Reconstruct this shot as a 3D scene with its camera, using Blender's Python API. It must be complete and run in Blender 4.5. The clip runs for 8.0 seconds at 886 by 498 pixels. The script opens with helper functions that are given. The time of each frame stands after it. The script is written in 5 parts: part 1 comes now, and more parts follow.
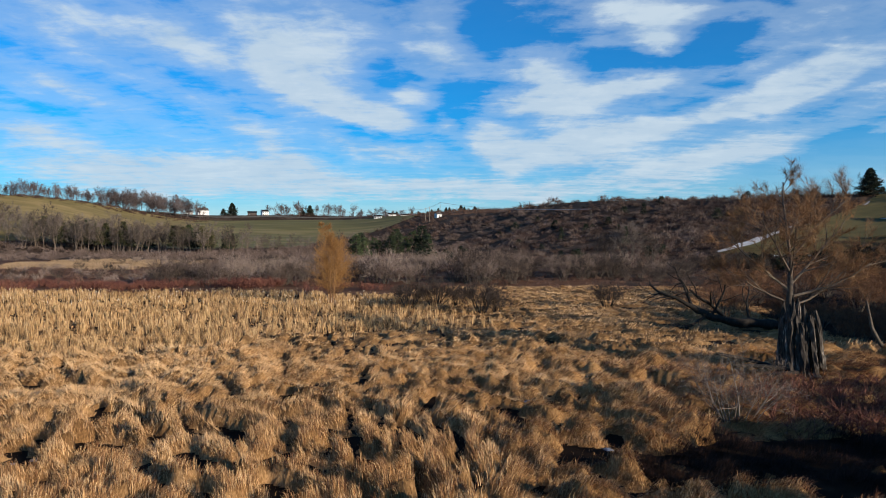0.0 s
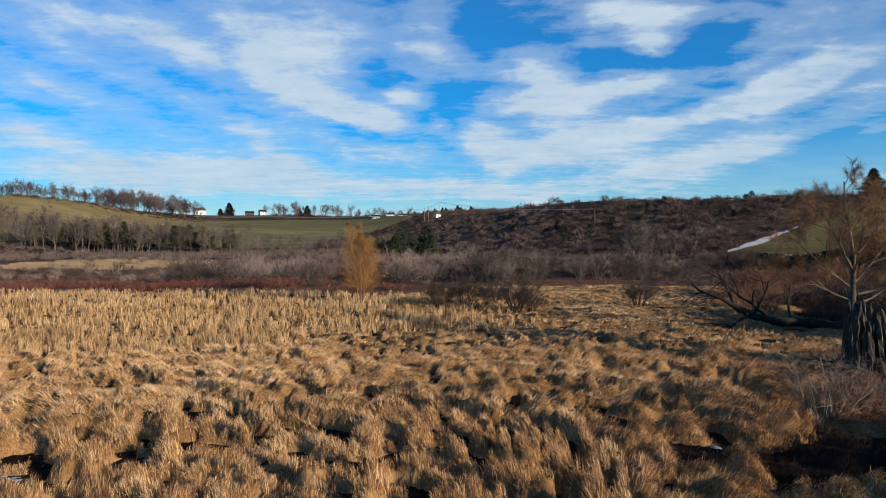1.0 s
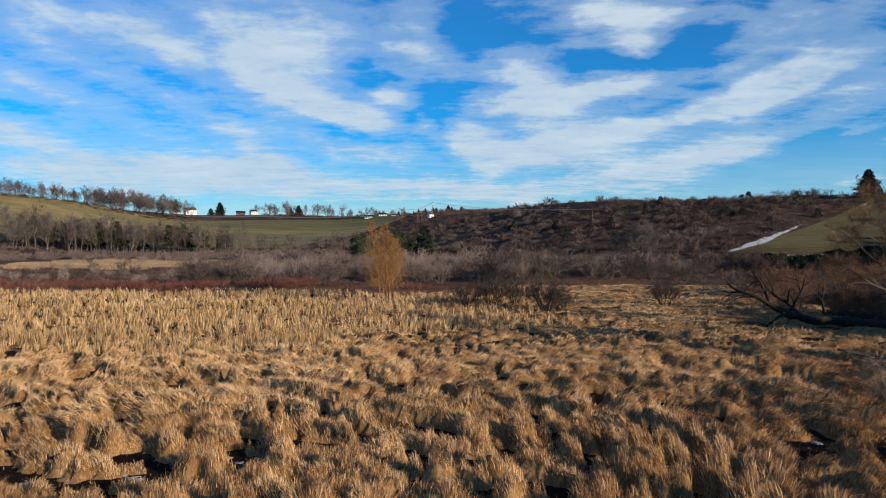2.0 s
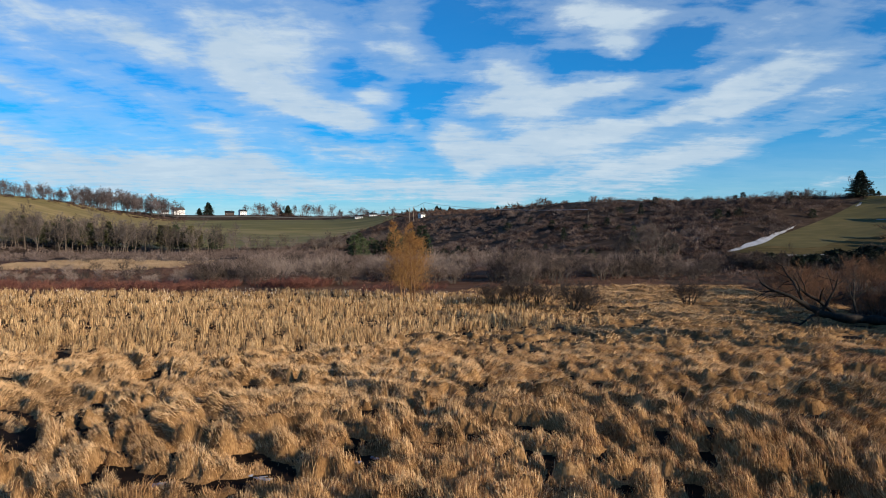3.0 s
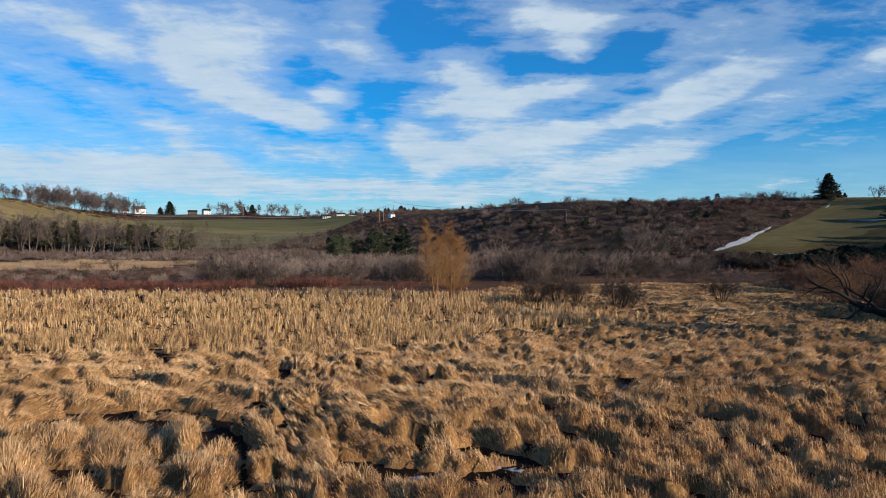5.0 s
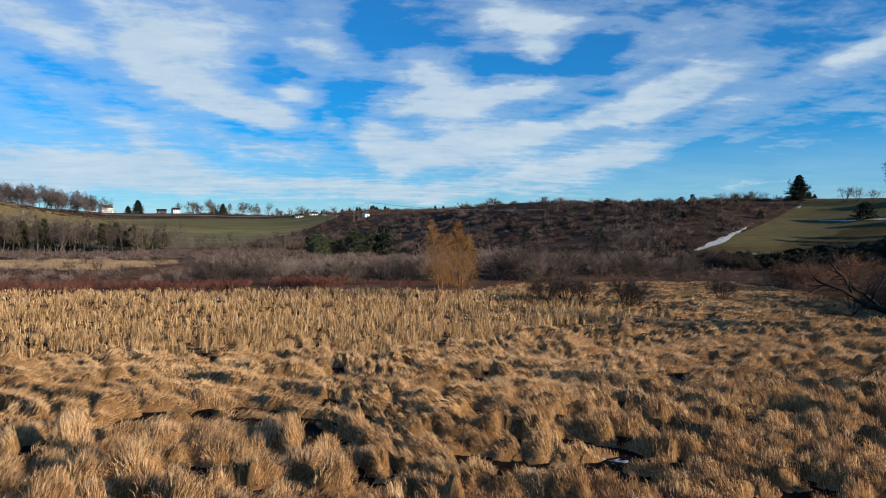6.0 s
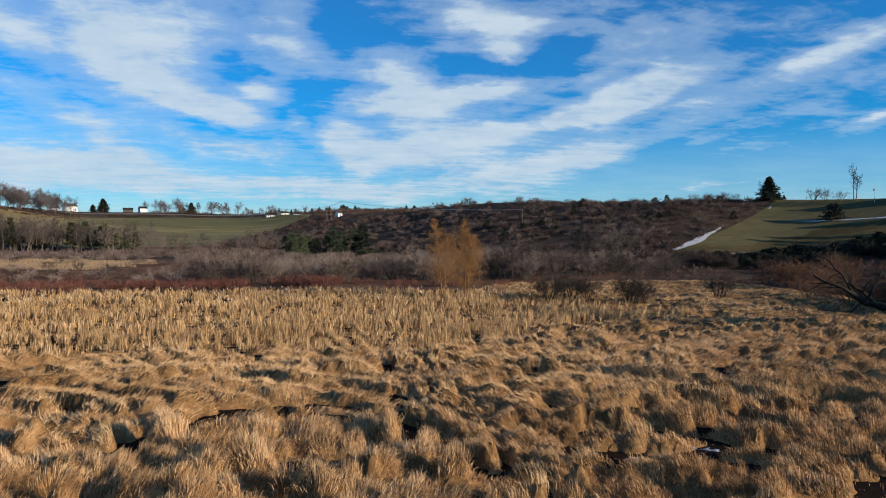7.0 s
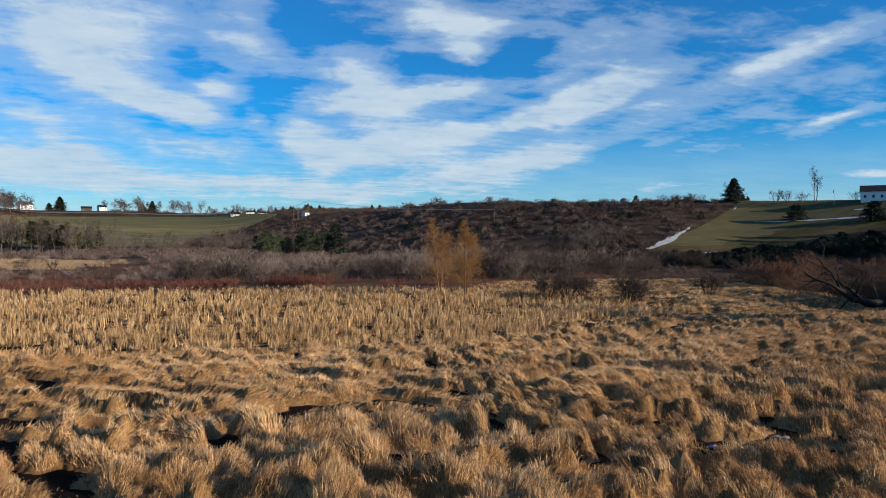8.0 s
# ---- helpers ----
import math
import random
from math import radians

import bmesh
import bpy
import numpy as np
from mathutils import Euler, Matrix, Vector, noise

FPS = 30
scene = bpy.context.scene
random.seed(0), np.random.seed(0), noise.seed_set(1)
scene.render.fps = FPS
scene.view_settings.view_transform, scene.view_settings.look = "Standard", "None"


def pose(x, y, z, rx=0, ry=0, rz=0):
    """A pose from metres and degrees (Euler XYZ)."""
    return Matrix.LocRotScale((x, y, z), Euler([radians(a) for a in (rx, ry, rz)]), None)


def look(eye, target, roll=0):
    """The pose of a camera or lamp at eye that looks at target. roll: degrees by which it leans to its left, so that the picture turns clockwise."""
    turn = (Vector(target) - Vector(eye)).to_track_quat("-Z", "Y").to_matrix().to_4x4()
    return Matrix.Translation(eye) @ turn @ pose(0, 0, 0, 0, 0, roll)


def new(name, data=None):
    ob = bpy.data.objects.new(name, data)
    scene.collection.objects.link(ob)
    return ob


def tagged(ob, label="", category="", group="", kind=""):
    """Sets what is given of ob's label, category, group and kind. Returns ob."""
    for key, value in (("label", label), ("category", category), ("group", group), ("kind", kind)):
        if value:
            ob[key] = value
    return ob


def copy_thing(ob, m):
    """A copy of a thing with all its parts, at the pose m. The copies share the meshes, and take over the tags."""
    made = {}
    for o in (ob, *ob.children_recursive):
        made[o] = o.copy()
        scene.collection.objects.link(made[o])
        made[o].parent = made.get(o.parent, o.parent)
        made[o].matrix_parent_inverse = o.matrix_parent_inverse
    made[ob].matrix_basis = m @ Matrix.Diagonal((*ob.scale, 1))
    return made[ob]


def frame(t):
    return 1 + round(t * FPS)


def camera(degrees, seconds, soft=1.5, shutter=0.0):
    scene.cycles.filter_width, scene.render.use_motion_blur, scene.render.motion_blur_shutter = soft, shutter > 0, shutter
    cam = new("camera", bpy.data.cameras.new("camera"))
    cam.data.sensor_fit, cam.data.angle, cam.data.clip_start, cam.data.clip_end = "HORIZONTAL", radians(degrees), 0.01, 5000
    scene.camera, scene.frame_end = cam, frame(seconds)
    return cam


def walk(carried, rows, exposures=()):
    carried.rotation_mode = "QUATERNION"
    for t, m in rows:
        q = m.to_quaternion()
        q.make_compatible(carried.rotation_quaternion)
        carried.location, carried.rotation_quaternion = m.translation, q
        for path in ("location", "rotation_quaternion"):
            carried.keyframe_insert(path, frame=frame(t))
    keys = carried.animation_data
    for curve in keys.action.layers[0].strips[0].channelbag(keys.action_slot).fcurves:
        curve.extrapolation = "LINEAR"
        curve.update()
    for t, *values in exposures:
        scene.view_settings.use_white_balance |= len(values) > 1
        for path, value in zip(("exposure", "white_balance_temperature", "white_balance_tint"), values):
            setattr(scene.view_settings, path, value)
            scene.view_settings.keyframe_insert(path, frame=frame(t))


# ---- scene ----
cam = camera(66.0, 8.0, 1.0)
METRES, EYE, TILT, LEAN, TURN = 50.0, 10.8, -1.1, 0.0, 0.0
ROWS = [
    (0.0, 0.0, 0.0, 0.0, -0.0, -0.0, 0.0),
    (0.5, -0.0557, 0.0006, -0.0006, -0.25, 0.01, 0.01),
    (1.0, -0.1159, 0.001, -0.0016, -0.62, 0.01, 0.03),
    (1.5, -0.1763, 0.0013, -0.0032, -1.16, 0.02, 0.02),
    (3.0, -0.3621, 0.0028, -0.0044, -3.07, 0.04, 0.03),
    (3.5, -0.4272, 0.0051, -0.0059, -3.81, 0.05, 0.04),
    (4.0, -0.4901, 0.0074, -0.0069, -4.6, 0.04, 0.06),
    (4.5, -0.5554, 0.0101, -0.0077, -5.6, 0.05, 0.06),
    (6.0, -0.7492, 0.0169, -0.0105, -9.54, 0.03, 0.03),
    (6.5, -0.811, 0.0206, -0.0115, -10.92, 0.02, 0.02),
    (7.0, -0.8749, 0.025, -0.0127, -12.37, 0.01, 0.02),
    (7.5, -0.9359, 0.0303, -0.014, -13.89, 0.01, 0.01),
    (8.0, -0.9988, 0.0367, -0.015, -15.64, -0.01, 0.02),
]
walk(cam, [(t, pose(0, 0, EYE, TILT, LEAN, TURN) @ pose(METRES * x, METRES * y, METRES * z, 90 + pitch, roll, yaw)) for t, x, y, z, yaw, pitch, roll in ROWS])

# ---------------------------------------------------------------- light
SUN_AZ, SUN_EL = 129.0, 15.0
world = bpy.data.worlds.new("world")
scene.world = world
world.use_nodes = True
wn, wl = world.node_tree.nodes, world.node_tree.links
wn.clear()


def wmath(op, a, b=None):
    n = wn.new("ShaderNodeMath")
    n.operation = op
    for i, v in enumerate((a, b)):
        if v is None:
            continue
        if isinstance(v, (int, float)):
            n.inputs[i].default_value = v
        else:
            wl.new(v, n.inputs[i])
    return n.outputs[0]


def wramp(fac, stops):
    n = wn.new("ShaderNodeValToRGB")
    n.color_ramp.interpolation = "EASE"
    el = n.color_ramp.elements
    while len(el) < len(stops):
        el.new(0.5)
    for e, (p, v) in zip(el, stops):
        e.position, e.color = p, (v, v, v, 1)
    wl.new(fac, n.inputs[0])
    return n.outputs[0]


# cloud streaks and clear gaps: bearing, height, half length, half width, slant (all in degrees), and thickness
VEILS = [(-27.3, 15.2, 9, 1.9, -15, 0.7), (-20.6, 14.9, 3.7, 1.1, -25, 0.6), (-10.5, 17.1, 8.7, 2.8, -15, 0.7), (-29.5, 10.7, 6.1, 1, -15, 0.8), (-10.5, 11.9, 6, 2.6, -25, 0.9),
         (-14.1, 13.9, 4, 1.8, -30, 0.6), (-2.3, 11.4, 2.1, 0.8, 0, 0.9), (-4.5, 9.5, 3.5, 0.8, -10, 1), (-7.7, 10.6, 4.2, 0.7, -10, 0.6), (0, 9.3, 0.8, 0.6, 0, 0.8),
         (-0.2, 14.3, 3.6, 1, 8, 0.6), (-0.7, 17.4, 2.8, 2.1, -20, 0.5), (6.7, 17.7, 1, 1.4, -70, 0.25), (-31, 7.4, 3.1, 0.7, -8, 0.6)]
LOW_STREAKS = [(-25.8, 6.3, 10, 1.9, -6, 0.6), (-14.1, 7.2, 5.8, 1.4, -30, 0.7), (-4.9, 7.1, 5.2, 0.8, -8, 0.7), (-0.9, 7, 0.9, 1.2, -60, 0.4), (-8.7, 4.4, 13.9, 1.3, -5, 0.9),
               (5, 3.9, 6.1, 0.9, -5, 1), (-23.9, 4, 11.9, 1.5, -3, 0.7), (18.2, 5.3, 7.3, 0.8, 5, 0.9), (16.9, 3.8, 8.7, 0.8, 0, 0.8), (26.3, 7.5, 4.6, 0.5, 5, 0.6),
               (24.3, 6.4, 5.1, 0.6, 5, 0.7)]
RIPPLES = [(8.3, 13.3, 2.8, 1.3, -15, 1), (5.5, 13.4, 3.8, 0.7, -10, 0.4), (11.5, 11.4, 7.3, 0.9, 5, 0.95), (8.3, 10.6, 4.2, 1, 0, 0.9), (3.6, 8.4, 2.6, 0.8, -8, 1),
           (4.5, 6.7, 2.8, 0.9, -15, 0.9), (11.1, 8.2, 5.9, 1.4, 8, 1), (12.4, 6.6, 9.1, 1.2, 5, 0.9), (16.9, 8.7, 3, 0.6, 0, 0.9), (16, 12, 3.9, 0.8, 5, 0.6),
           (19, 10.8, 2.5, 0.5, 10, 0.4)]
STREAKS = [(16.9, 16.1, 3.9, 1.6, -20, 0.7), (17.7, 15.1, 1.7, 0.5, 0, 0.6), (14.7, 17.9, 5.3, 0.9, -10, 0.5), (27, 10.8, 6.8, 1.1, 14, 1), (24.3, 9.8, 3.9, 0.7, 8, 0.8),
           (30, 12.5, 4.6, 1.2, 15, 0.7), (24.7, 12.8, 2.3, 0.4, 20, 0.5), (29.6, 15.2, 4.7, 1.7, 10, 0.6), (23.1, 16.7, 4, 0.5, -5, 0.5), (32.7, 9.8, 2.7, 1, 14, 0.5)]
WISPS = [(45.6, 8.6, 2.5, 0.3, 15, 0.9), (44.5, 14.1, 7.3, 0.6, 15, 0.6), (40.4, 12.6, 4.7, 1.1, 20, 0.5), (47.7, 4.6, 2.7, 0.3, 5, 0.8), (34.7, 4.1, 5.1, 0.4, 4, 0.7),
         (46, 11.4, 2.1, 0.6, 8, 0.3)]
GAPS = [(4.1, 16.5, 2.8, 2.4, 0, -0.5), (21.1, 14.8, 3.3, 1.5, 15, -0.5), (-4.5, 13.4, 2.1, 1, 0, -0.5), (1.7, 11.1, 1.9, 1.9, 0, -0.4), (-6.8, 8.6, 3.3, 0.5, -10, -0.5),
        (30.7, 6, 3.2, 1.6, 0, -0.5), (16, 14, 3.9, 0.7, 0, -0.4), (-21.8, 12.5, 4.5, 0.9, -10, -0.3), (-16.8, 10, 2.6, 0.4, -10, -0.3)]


def build_sky():
    sky = wn.new("ShaderNodeTexSky")
    sky.sky_type, sky.sun_disc = "NISHITA", False
    sky.sun_elevation, sky.sun_rotation = radians(SUN_EL), radians(SUN_AZ)
    sky.altitude, sky.air_density, sky.dust_density, sky.ozone_density = 300, 1.0, 0.25, 3.0
    co = wn.new("ShaderNodeTexCoord")
    xyz = wn.new("ShaderNodeSeparateXYZ")
    wl.new(co.outputs["Generated"], xyz.inputs[0])
    x, y, z = xyz.outputs
    zz = wmath("ADD", wmath("MAXIMUM", z, 0.0), 0.07)
    flat = wn.new("ShaderNodeCombineXYZ")
    wl.new(wmath("DIVIDE", x, zz), flat.inputs[0])
    wl.new(wmath("DIVIDE", y, zz), flat.inputs[1])

    def cloud_noise(rot, sx, sy, scale, detail, rough, dist, off):
        mp = wn.new("ShaderNodeMapping")
        mp.inputs["Rotation"].default_value = (0, 0, radians(rot))
        mp.inputs["Scale"].default_value = (sx, sy, 1)
        mp.inputs["Location"].default_value = (off, off * 0.7, off)
        wl.new(flat.outputs[0], mp.inputs[0])
        n = wn.new("ShaderNodeTexNoise")
        n.inputs["Scale"].default_value = scale
        n.inputs["Detail"].default_value = detail
        n.inputs["Roughness"].default_value = rough
        n.inputs["Distortion"].default_value = dist
        wl.new(mp.outputs[0], n.inputs["Vector"])
        return n.outputs[0]

    # clouds: a broad field, wind-drawn streaks that run away from the eye, and small lumps
    broad = cloud_noise(0, 0.8, 0.5, 0.6, 2, 0.5, 0.4, 4.1)
    streak = cloud_noise(-4, 1.9, 0.36, 1.0, 8, 0.60, 0.6, 7.7)
    lump = cloud_noise(14, 0.8, 1.5, 2.2, 7, 0.6, 0.4, 1.3)
    fine = cloud_noise(-20, 0.9, 1.3, 7.0, 6, 0.6, 0.5, 2.9)
    aim = wn.new("ShaderNodeCombineXYZ")
    wl.new(wmath("MULTIPLY", wmath("ARCTAN2", x, y), 57.3), aim.inputs[0])
    wl.new(wmath("MULTIPLY", wmath("ARCSINE", z, None), 57.3), aim.inputs[1])

    def ragged(scale, detail, stretch_x, stretch_y):
        wide = wn.new("ShaderNodeVectorMath")
        wide.operation = "MULTIPLY"
        wide.inputs[1].default_value = (stretch_x, stretch_y, 1)
        wl.new(aim.outputs[0], wide.inputs[0])
        n = wn.new("ShaderNodeTexNoise")
        n.inputs["Scale"].default_value, n.inputs["Detail"].default_value, n.inputs["Roughness"].default_value = scale, detail, 0.58
        wl.new(wide.outputs[0], n.inputs["Vector"])
        return n

    ripple = ragged(1.0, 6, 0.22, 0.6)
    wob = wn.new("ShaderNodeVectorMath")
    wob.operation = "MULTIPLY_ADD"
    wob.inputs[1].default_value = (3.6, 1.9, 0)
    wl.new(ripple.outputs["Color"], wob.inputs[0])
    wl.new(aim.outputs[0], wob.inputs[2])
    bank = None
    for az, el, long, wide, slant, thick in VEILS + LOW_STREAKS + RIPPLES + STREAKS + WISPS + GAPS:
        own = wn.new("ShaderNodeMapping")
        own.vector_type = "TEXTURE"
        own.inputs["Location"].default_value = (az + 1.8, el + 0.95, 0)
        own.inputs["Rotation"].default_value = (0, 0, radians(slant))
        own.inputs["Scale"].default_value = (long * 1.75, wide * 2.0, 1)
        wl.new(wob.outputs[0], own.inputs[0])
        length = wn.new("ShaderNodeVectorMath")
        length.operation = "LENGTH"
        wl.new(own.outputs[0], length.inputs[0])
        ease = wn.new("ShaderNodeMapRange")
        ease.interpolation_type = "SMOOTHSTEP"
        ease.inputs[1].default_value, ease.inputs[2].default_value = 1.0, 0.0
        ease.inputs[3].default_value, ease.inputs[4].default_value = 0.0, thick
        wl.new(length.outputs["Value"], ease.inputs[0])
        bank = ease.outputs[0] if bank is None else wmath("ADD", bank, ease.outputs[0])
    grain = wmath("ADD", wmath("ADD", wmath("MULTIPLY", broad, 0.2), wmath("MULTIPLY", streak, 0.62)), wmath("ADD", wmath("ADD", wmath("MULTIPLY", lump, 0.5), wmath("MULTIPLY", fine, 0.52)), wmath("MULTIPLY", ripple.outputs[0], 0.5)))
    total = wmath("ADD", wmath("MULTIPLY", wmath("MINIMUM", bank, 1.1), 0.56), wmath("SUBTRACT", grain, 1.07))
    cover = wramp(total, [(0.0, 0.03), (0.3, 0.35), (0.72, 0.93)])
    low = wramp(wmath("MAXIMUM", z, 0.0), [(0.0, 0.8), (0.06, 0.40), (0.16, 0.04)])
    cover = wmath("MAXIMUM", cover, low)
    tint = wn.new("ShaderNodeMix")
    tint.data_type, tint.blend_type = "RGBA", "MULTIPLY"
    tint.inputs["Factor"].default_value = 1.0
    tint.inputs[7].default_value = (0.58, 0.96, 1.32, 1)
    wl.new(sky.outputs[0], tint.inputs[6])
    hs = wn.new("ShaderNodeHueSaturation")
    hs.inputs["Saturation"].default_value = 1.45
    hs.inputs["Value"].default_value = SKY_VALUE
    wl.new(tint.outputs[2], hs.inputs["Color"])
    mix = wn.new("ShaderNodeMix")
    mix.data_type = "RGBA"
    wl.new(cover, mix.inputs["Factor"])
    wl.new(hs.outputs[0], mix.inputs[6])
    tone = wn.new("ShaderNodeMix")
    tone.data_type = "RGBA"
    wl.new(wramp(wmath("ADD", wmath("MULTIPLY", lump, 0.5), wmath("MULTIPLY", ripple.outputs[0], 0.5)), [(0.40, 0.0), (0.5, 0.5), (0.6, 1.0)]), tone.inputs["Factor"])
    tone.inputs[6].default_value, tone.inputs[7].default_value = CLOUD_SHADE, CLOUD
    wl.new(tone.outputs[2], mix.inputs[7])
    bg = wn.new("ShaderNodeBackground")
    bg.inputs[1].default_value = 0.088
    wl.new(mix.outputs[2], bg.inputs[0])
    out = wn.new("ShaderNodeOutputWorld")
    wl.new(bg.outputs[0], out.inputs[0])


SKY_VALUE, CLOUD, CLOUD_SHADE = 1.0, (5.0, 5.95, 6.75, 1), (3.95, 5.1, 6.25, 1)
build_sky()
sun = new("sun", bpy.data.lights.new("sun", "SUN"))
sun.data.energy, sun.data.angle, sun.data.color = 5.0, radians(0.6), (1.0, 0.855, 0.68)
SUN_WAY = Vector((math.sin(radians(SUN_AZ)) * math.cos(radians(SUN_EL)), math.cos(radians(SUN_AZ)) * math.cos(radians(SUN_EL)), math.sin(radians(SUN_EL))))
sun.matrix_world = look(SUN_WAY * 300, (0, 0, 0))
scene.view_settings.exposure = 0.45


# ---------------------------------------------------------------- materials
def material(name, colours, rough=0.8, scale=3.0, patch=0.15, island=0.0, instance=0.0, bump=0.0, bump_scale=20.0, sheen=0.0, through_light=0.0, stretch=(1, 1, 1), metal=0.0):
    """A grainy surface: colours from dark to light, mixed by fine noise, broad noise and a chance value of the piece."""
    m = bpy.data.materials.new(name)
    m.use_nodes = True
    nt = m.node_tree
    nd, lk = nt.nodes, nt.links
    bsdf = nd["Principled BSDF"]
    co = nd.new("ShaderNodeNewGeometry")
    mp = nd.new("ShaderNodeMapping")
    mp.inputs["Scale"].default_value = stretch
    lk.new(co.outputs["Position"], mp.inputs[0])

    def noisy(sc, det):
        n = nd.new("ShaderNodeTexNoise")
        n.inputs["Scale"].default_value, n.inputs["Detail"].default_value = sc, det
        lk.new(mp.outputs[0], n.inputs["Vector"])
        return n.outputs[0]

    def maths(op, a, b):
        n = nd.new("ShaderNodeMath")
        n.operation = op
        for i, v in enumerate((a, b)):
            if isinstance(v, (int, float)):
                n.inputs[i].default_value = v
            else:
                lk.new(v, n.inputs[i])
        return n.outputs[0]

    fine, broad = noisy(scale, 5), noisy(patch, 3)
    val = maths("ADD", maths("MULTIPLY", fine, 0.5), maths("MULTIPLY", broad, 0.5))
    if island:
        val = maths("ADD", val, maths("MULTIPLY", maths("SUBTRACT", co.outputs["Random Per Island"], 0.5), island))
    if instance:
        oi = nd.new("ShaderNodeObjectInfo")
        val = maths("ADD", val, maths("MULTIPLY", maths("SUBTRACT", oi.outputs["Random"], 0.5), instance))
    ramp = nd.new("ShaderNodeValToRGB")
    el = ramp.color_ramp.elements
    while len(el) < len(colours):
        el.new(0.5)
    for i, c in enumerate(colours):
        el[i].position = 0.28 + 0.44 * i / max(1, len(colours) - 1)
        el[i].color = (*c, 1)
    lk.new(val, ramp.inputs[0])
    lk.new(ramp.outputs[0], bsdf.inputs["Base Color"])
    bsdf.inputs["Roughness"].default_value = rough
    bsdf.inputs["Metallic"].default_value = metal
    bsdf.inputs["Specular IOR Level"].default_value = 0.25 if rough < 0.95 else 0.05
    if bump:
        b = nd.new("ShaderNodeBump")
        b.inputs["Strength"].default_value = bump
        lk.new(noisy(bump_scale, 4), b.inputs["Height"])
        lk.new(b.outputs[0], bsdf.inputs["Normal"])
    if through_light:
        tr = nd.new("ShaderNodeBsdfTranslucent")
        lk.new(ramp.outputs[0], tr.inputs[0])
        mx = nd.new("ShaderNodeMixShader")
        mx.inputs[0].default_value = through_light
        lk.new(bsdf.outputs[0], mx.inputs[1])
        lk.new(tr.outputs[0], mx.inputs[2])
        lk.new(mx.outputs[0], nd["Material Output"].inputs[0])
    return m


M_RUST = material("rusty_sedge", [(0.06, 0.02, 0.012), (0.17, 0.07, 0.032), (0.40, 0.20, 0.09)], 0.7, 0.9, 0.12, 0.4, through_light=0.1)
M_STRAW = material("straw", [(0.22, 0.105, 0.039), (0.51, 0.293, 0.121), (0.80, 0.53, 0.262)], 0.7, 0.7, 0.12, 0.18, through_light=0.16)
M_REED = material("reed", [(0.17, 0.088, 0.036), (0.445, 0.274, 0.12), (0.69, 0.47, 0.237)], 0.6, 1.0, 0.08, 0.5, through_light=0.12)
M_THATCH = material("thatch", [(0.04, 0.018, 0.007), (0.215, 0.117, 0.047), (0.50, 0.305, 0.14)], 0.95, 14.0, 0.6, bump=1.0, bump_scale=16.0, stretch=(1.0, 1.0, 0.3))
# peat taken nearly black, to deepen the shade in the pits
M_PEAT_SHADE = material("shade_darkened_peat", [(0.006, 0.004, 0.003), (0.012, 0.0075, 0.005), (0.03, 0.018, 0.01)], 1.0, 1.5, 0.1, bump=0.6, bump_scale=4.0)
M_MUD = material("valley_soil", [(0.018, 0.0115, 0.008), (0.052, 0.034, 0.023), (0.13, 0.09, 0.059)], 1.0, 0.3, 0.05, bump=0.6, bump_scale=3.0)
M_LAWN = material("lawn_grass", [(0.042, 0.039, 0.010), (0.076, 0.064, 0.017), (0.135, 0.10, 0.035)], 0.9, 0.25, 0.03, stretch=(0.5, 1.6, 1))
M_ROUGHGRASS = material("rough_tan_grass", [(0.03, 0.026, 0.011), (0.07, 0.055, 0.022), (0.14, 0.10, 0.045)], 0.95, 0.5, 0.06, stretch=(0.4, 1.5, 1), bump=0.5, bump_scale=1.5)
M_FIELD = material("hay_grass", [(0.085, 0.072, 0.022), (0.172, 0.131, 0.045), (0.31, 0.22, 0.09)], 0.9, 0.2, 0.02, stretch=(0.1, 0.9, 1))
M_GREENFIELD = material("green_grass", [(0.062, 0.06, 0.018), (0.112, 0.099, 0.031), (0.25, 0.19, 0.08)], 0.9, 0.16, 0.02, stretch=(0.15, 1.0, 1))
M_TANGRASS = material("tan_meadow", [(0.17, 0.115, 0.066), (0.26, 0.18, 0.108), (0.36, 0.26, 0.165)], 0.9, 0.4, 0.05)
M_SNOW = material("old_snow", [(0.09, 0.078, 0.052), (0.42, 0.415, 0.41), (0.64, 0.65, 0.68)], 0.6, 2.2, 0.5, bump=0.3, bump_scale=5)
M_ICE = material("marsh_ice", [(0.08, 0.095, 0.13), (0.17, 0.20, 0.26), (0.32, 0.36, 0.43)], 0.45, 1.5, 0.5)
M_ROAD = material("road_gravel", [(0.11, 0.095, 0.07), (0.18, 0.16, 0.125)], 0.9, 0.5, 0.05)
M_BARK = material("bark", [(0.035, 0.028, 0.022), (0.085, 0.068, 0.052), (0.15, 0.125, 0.10)], 0.9, 4.0, 0.5, instance=0.2, bump=0.6, bump_scale=14)
# dark bark, blackened further to stand for shade over the fallen tree
M_BARK_DARK = material("shade_darkened_bark", [(0.006, 0.005, 0.004), (0.016, 0.013, 0.010), (0.055, 0.045, 0.036)], 0.9, 5.0, 0.6, bump=0.8, bump_scale=14, stretch=(2, 2, 0.6))
M_BARK_PALE = material("weathered_wood", [(0.008, 0.006, 0.005), (0.02, 0.016, 0.013), (0.07, 0.058, 0.047), (0.42, 0.37, 0.31)], 0.85, 3.0, 0.8, bump=0.8, bump_scale=12, stretch=(3, 3, 0.5))
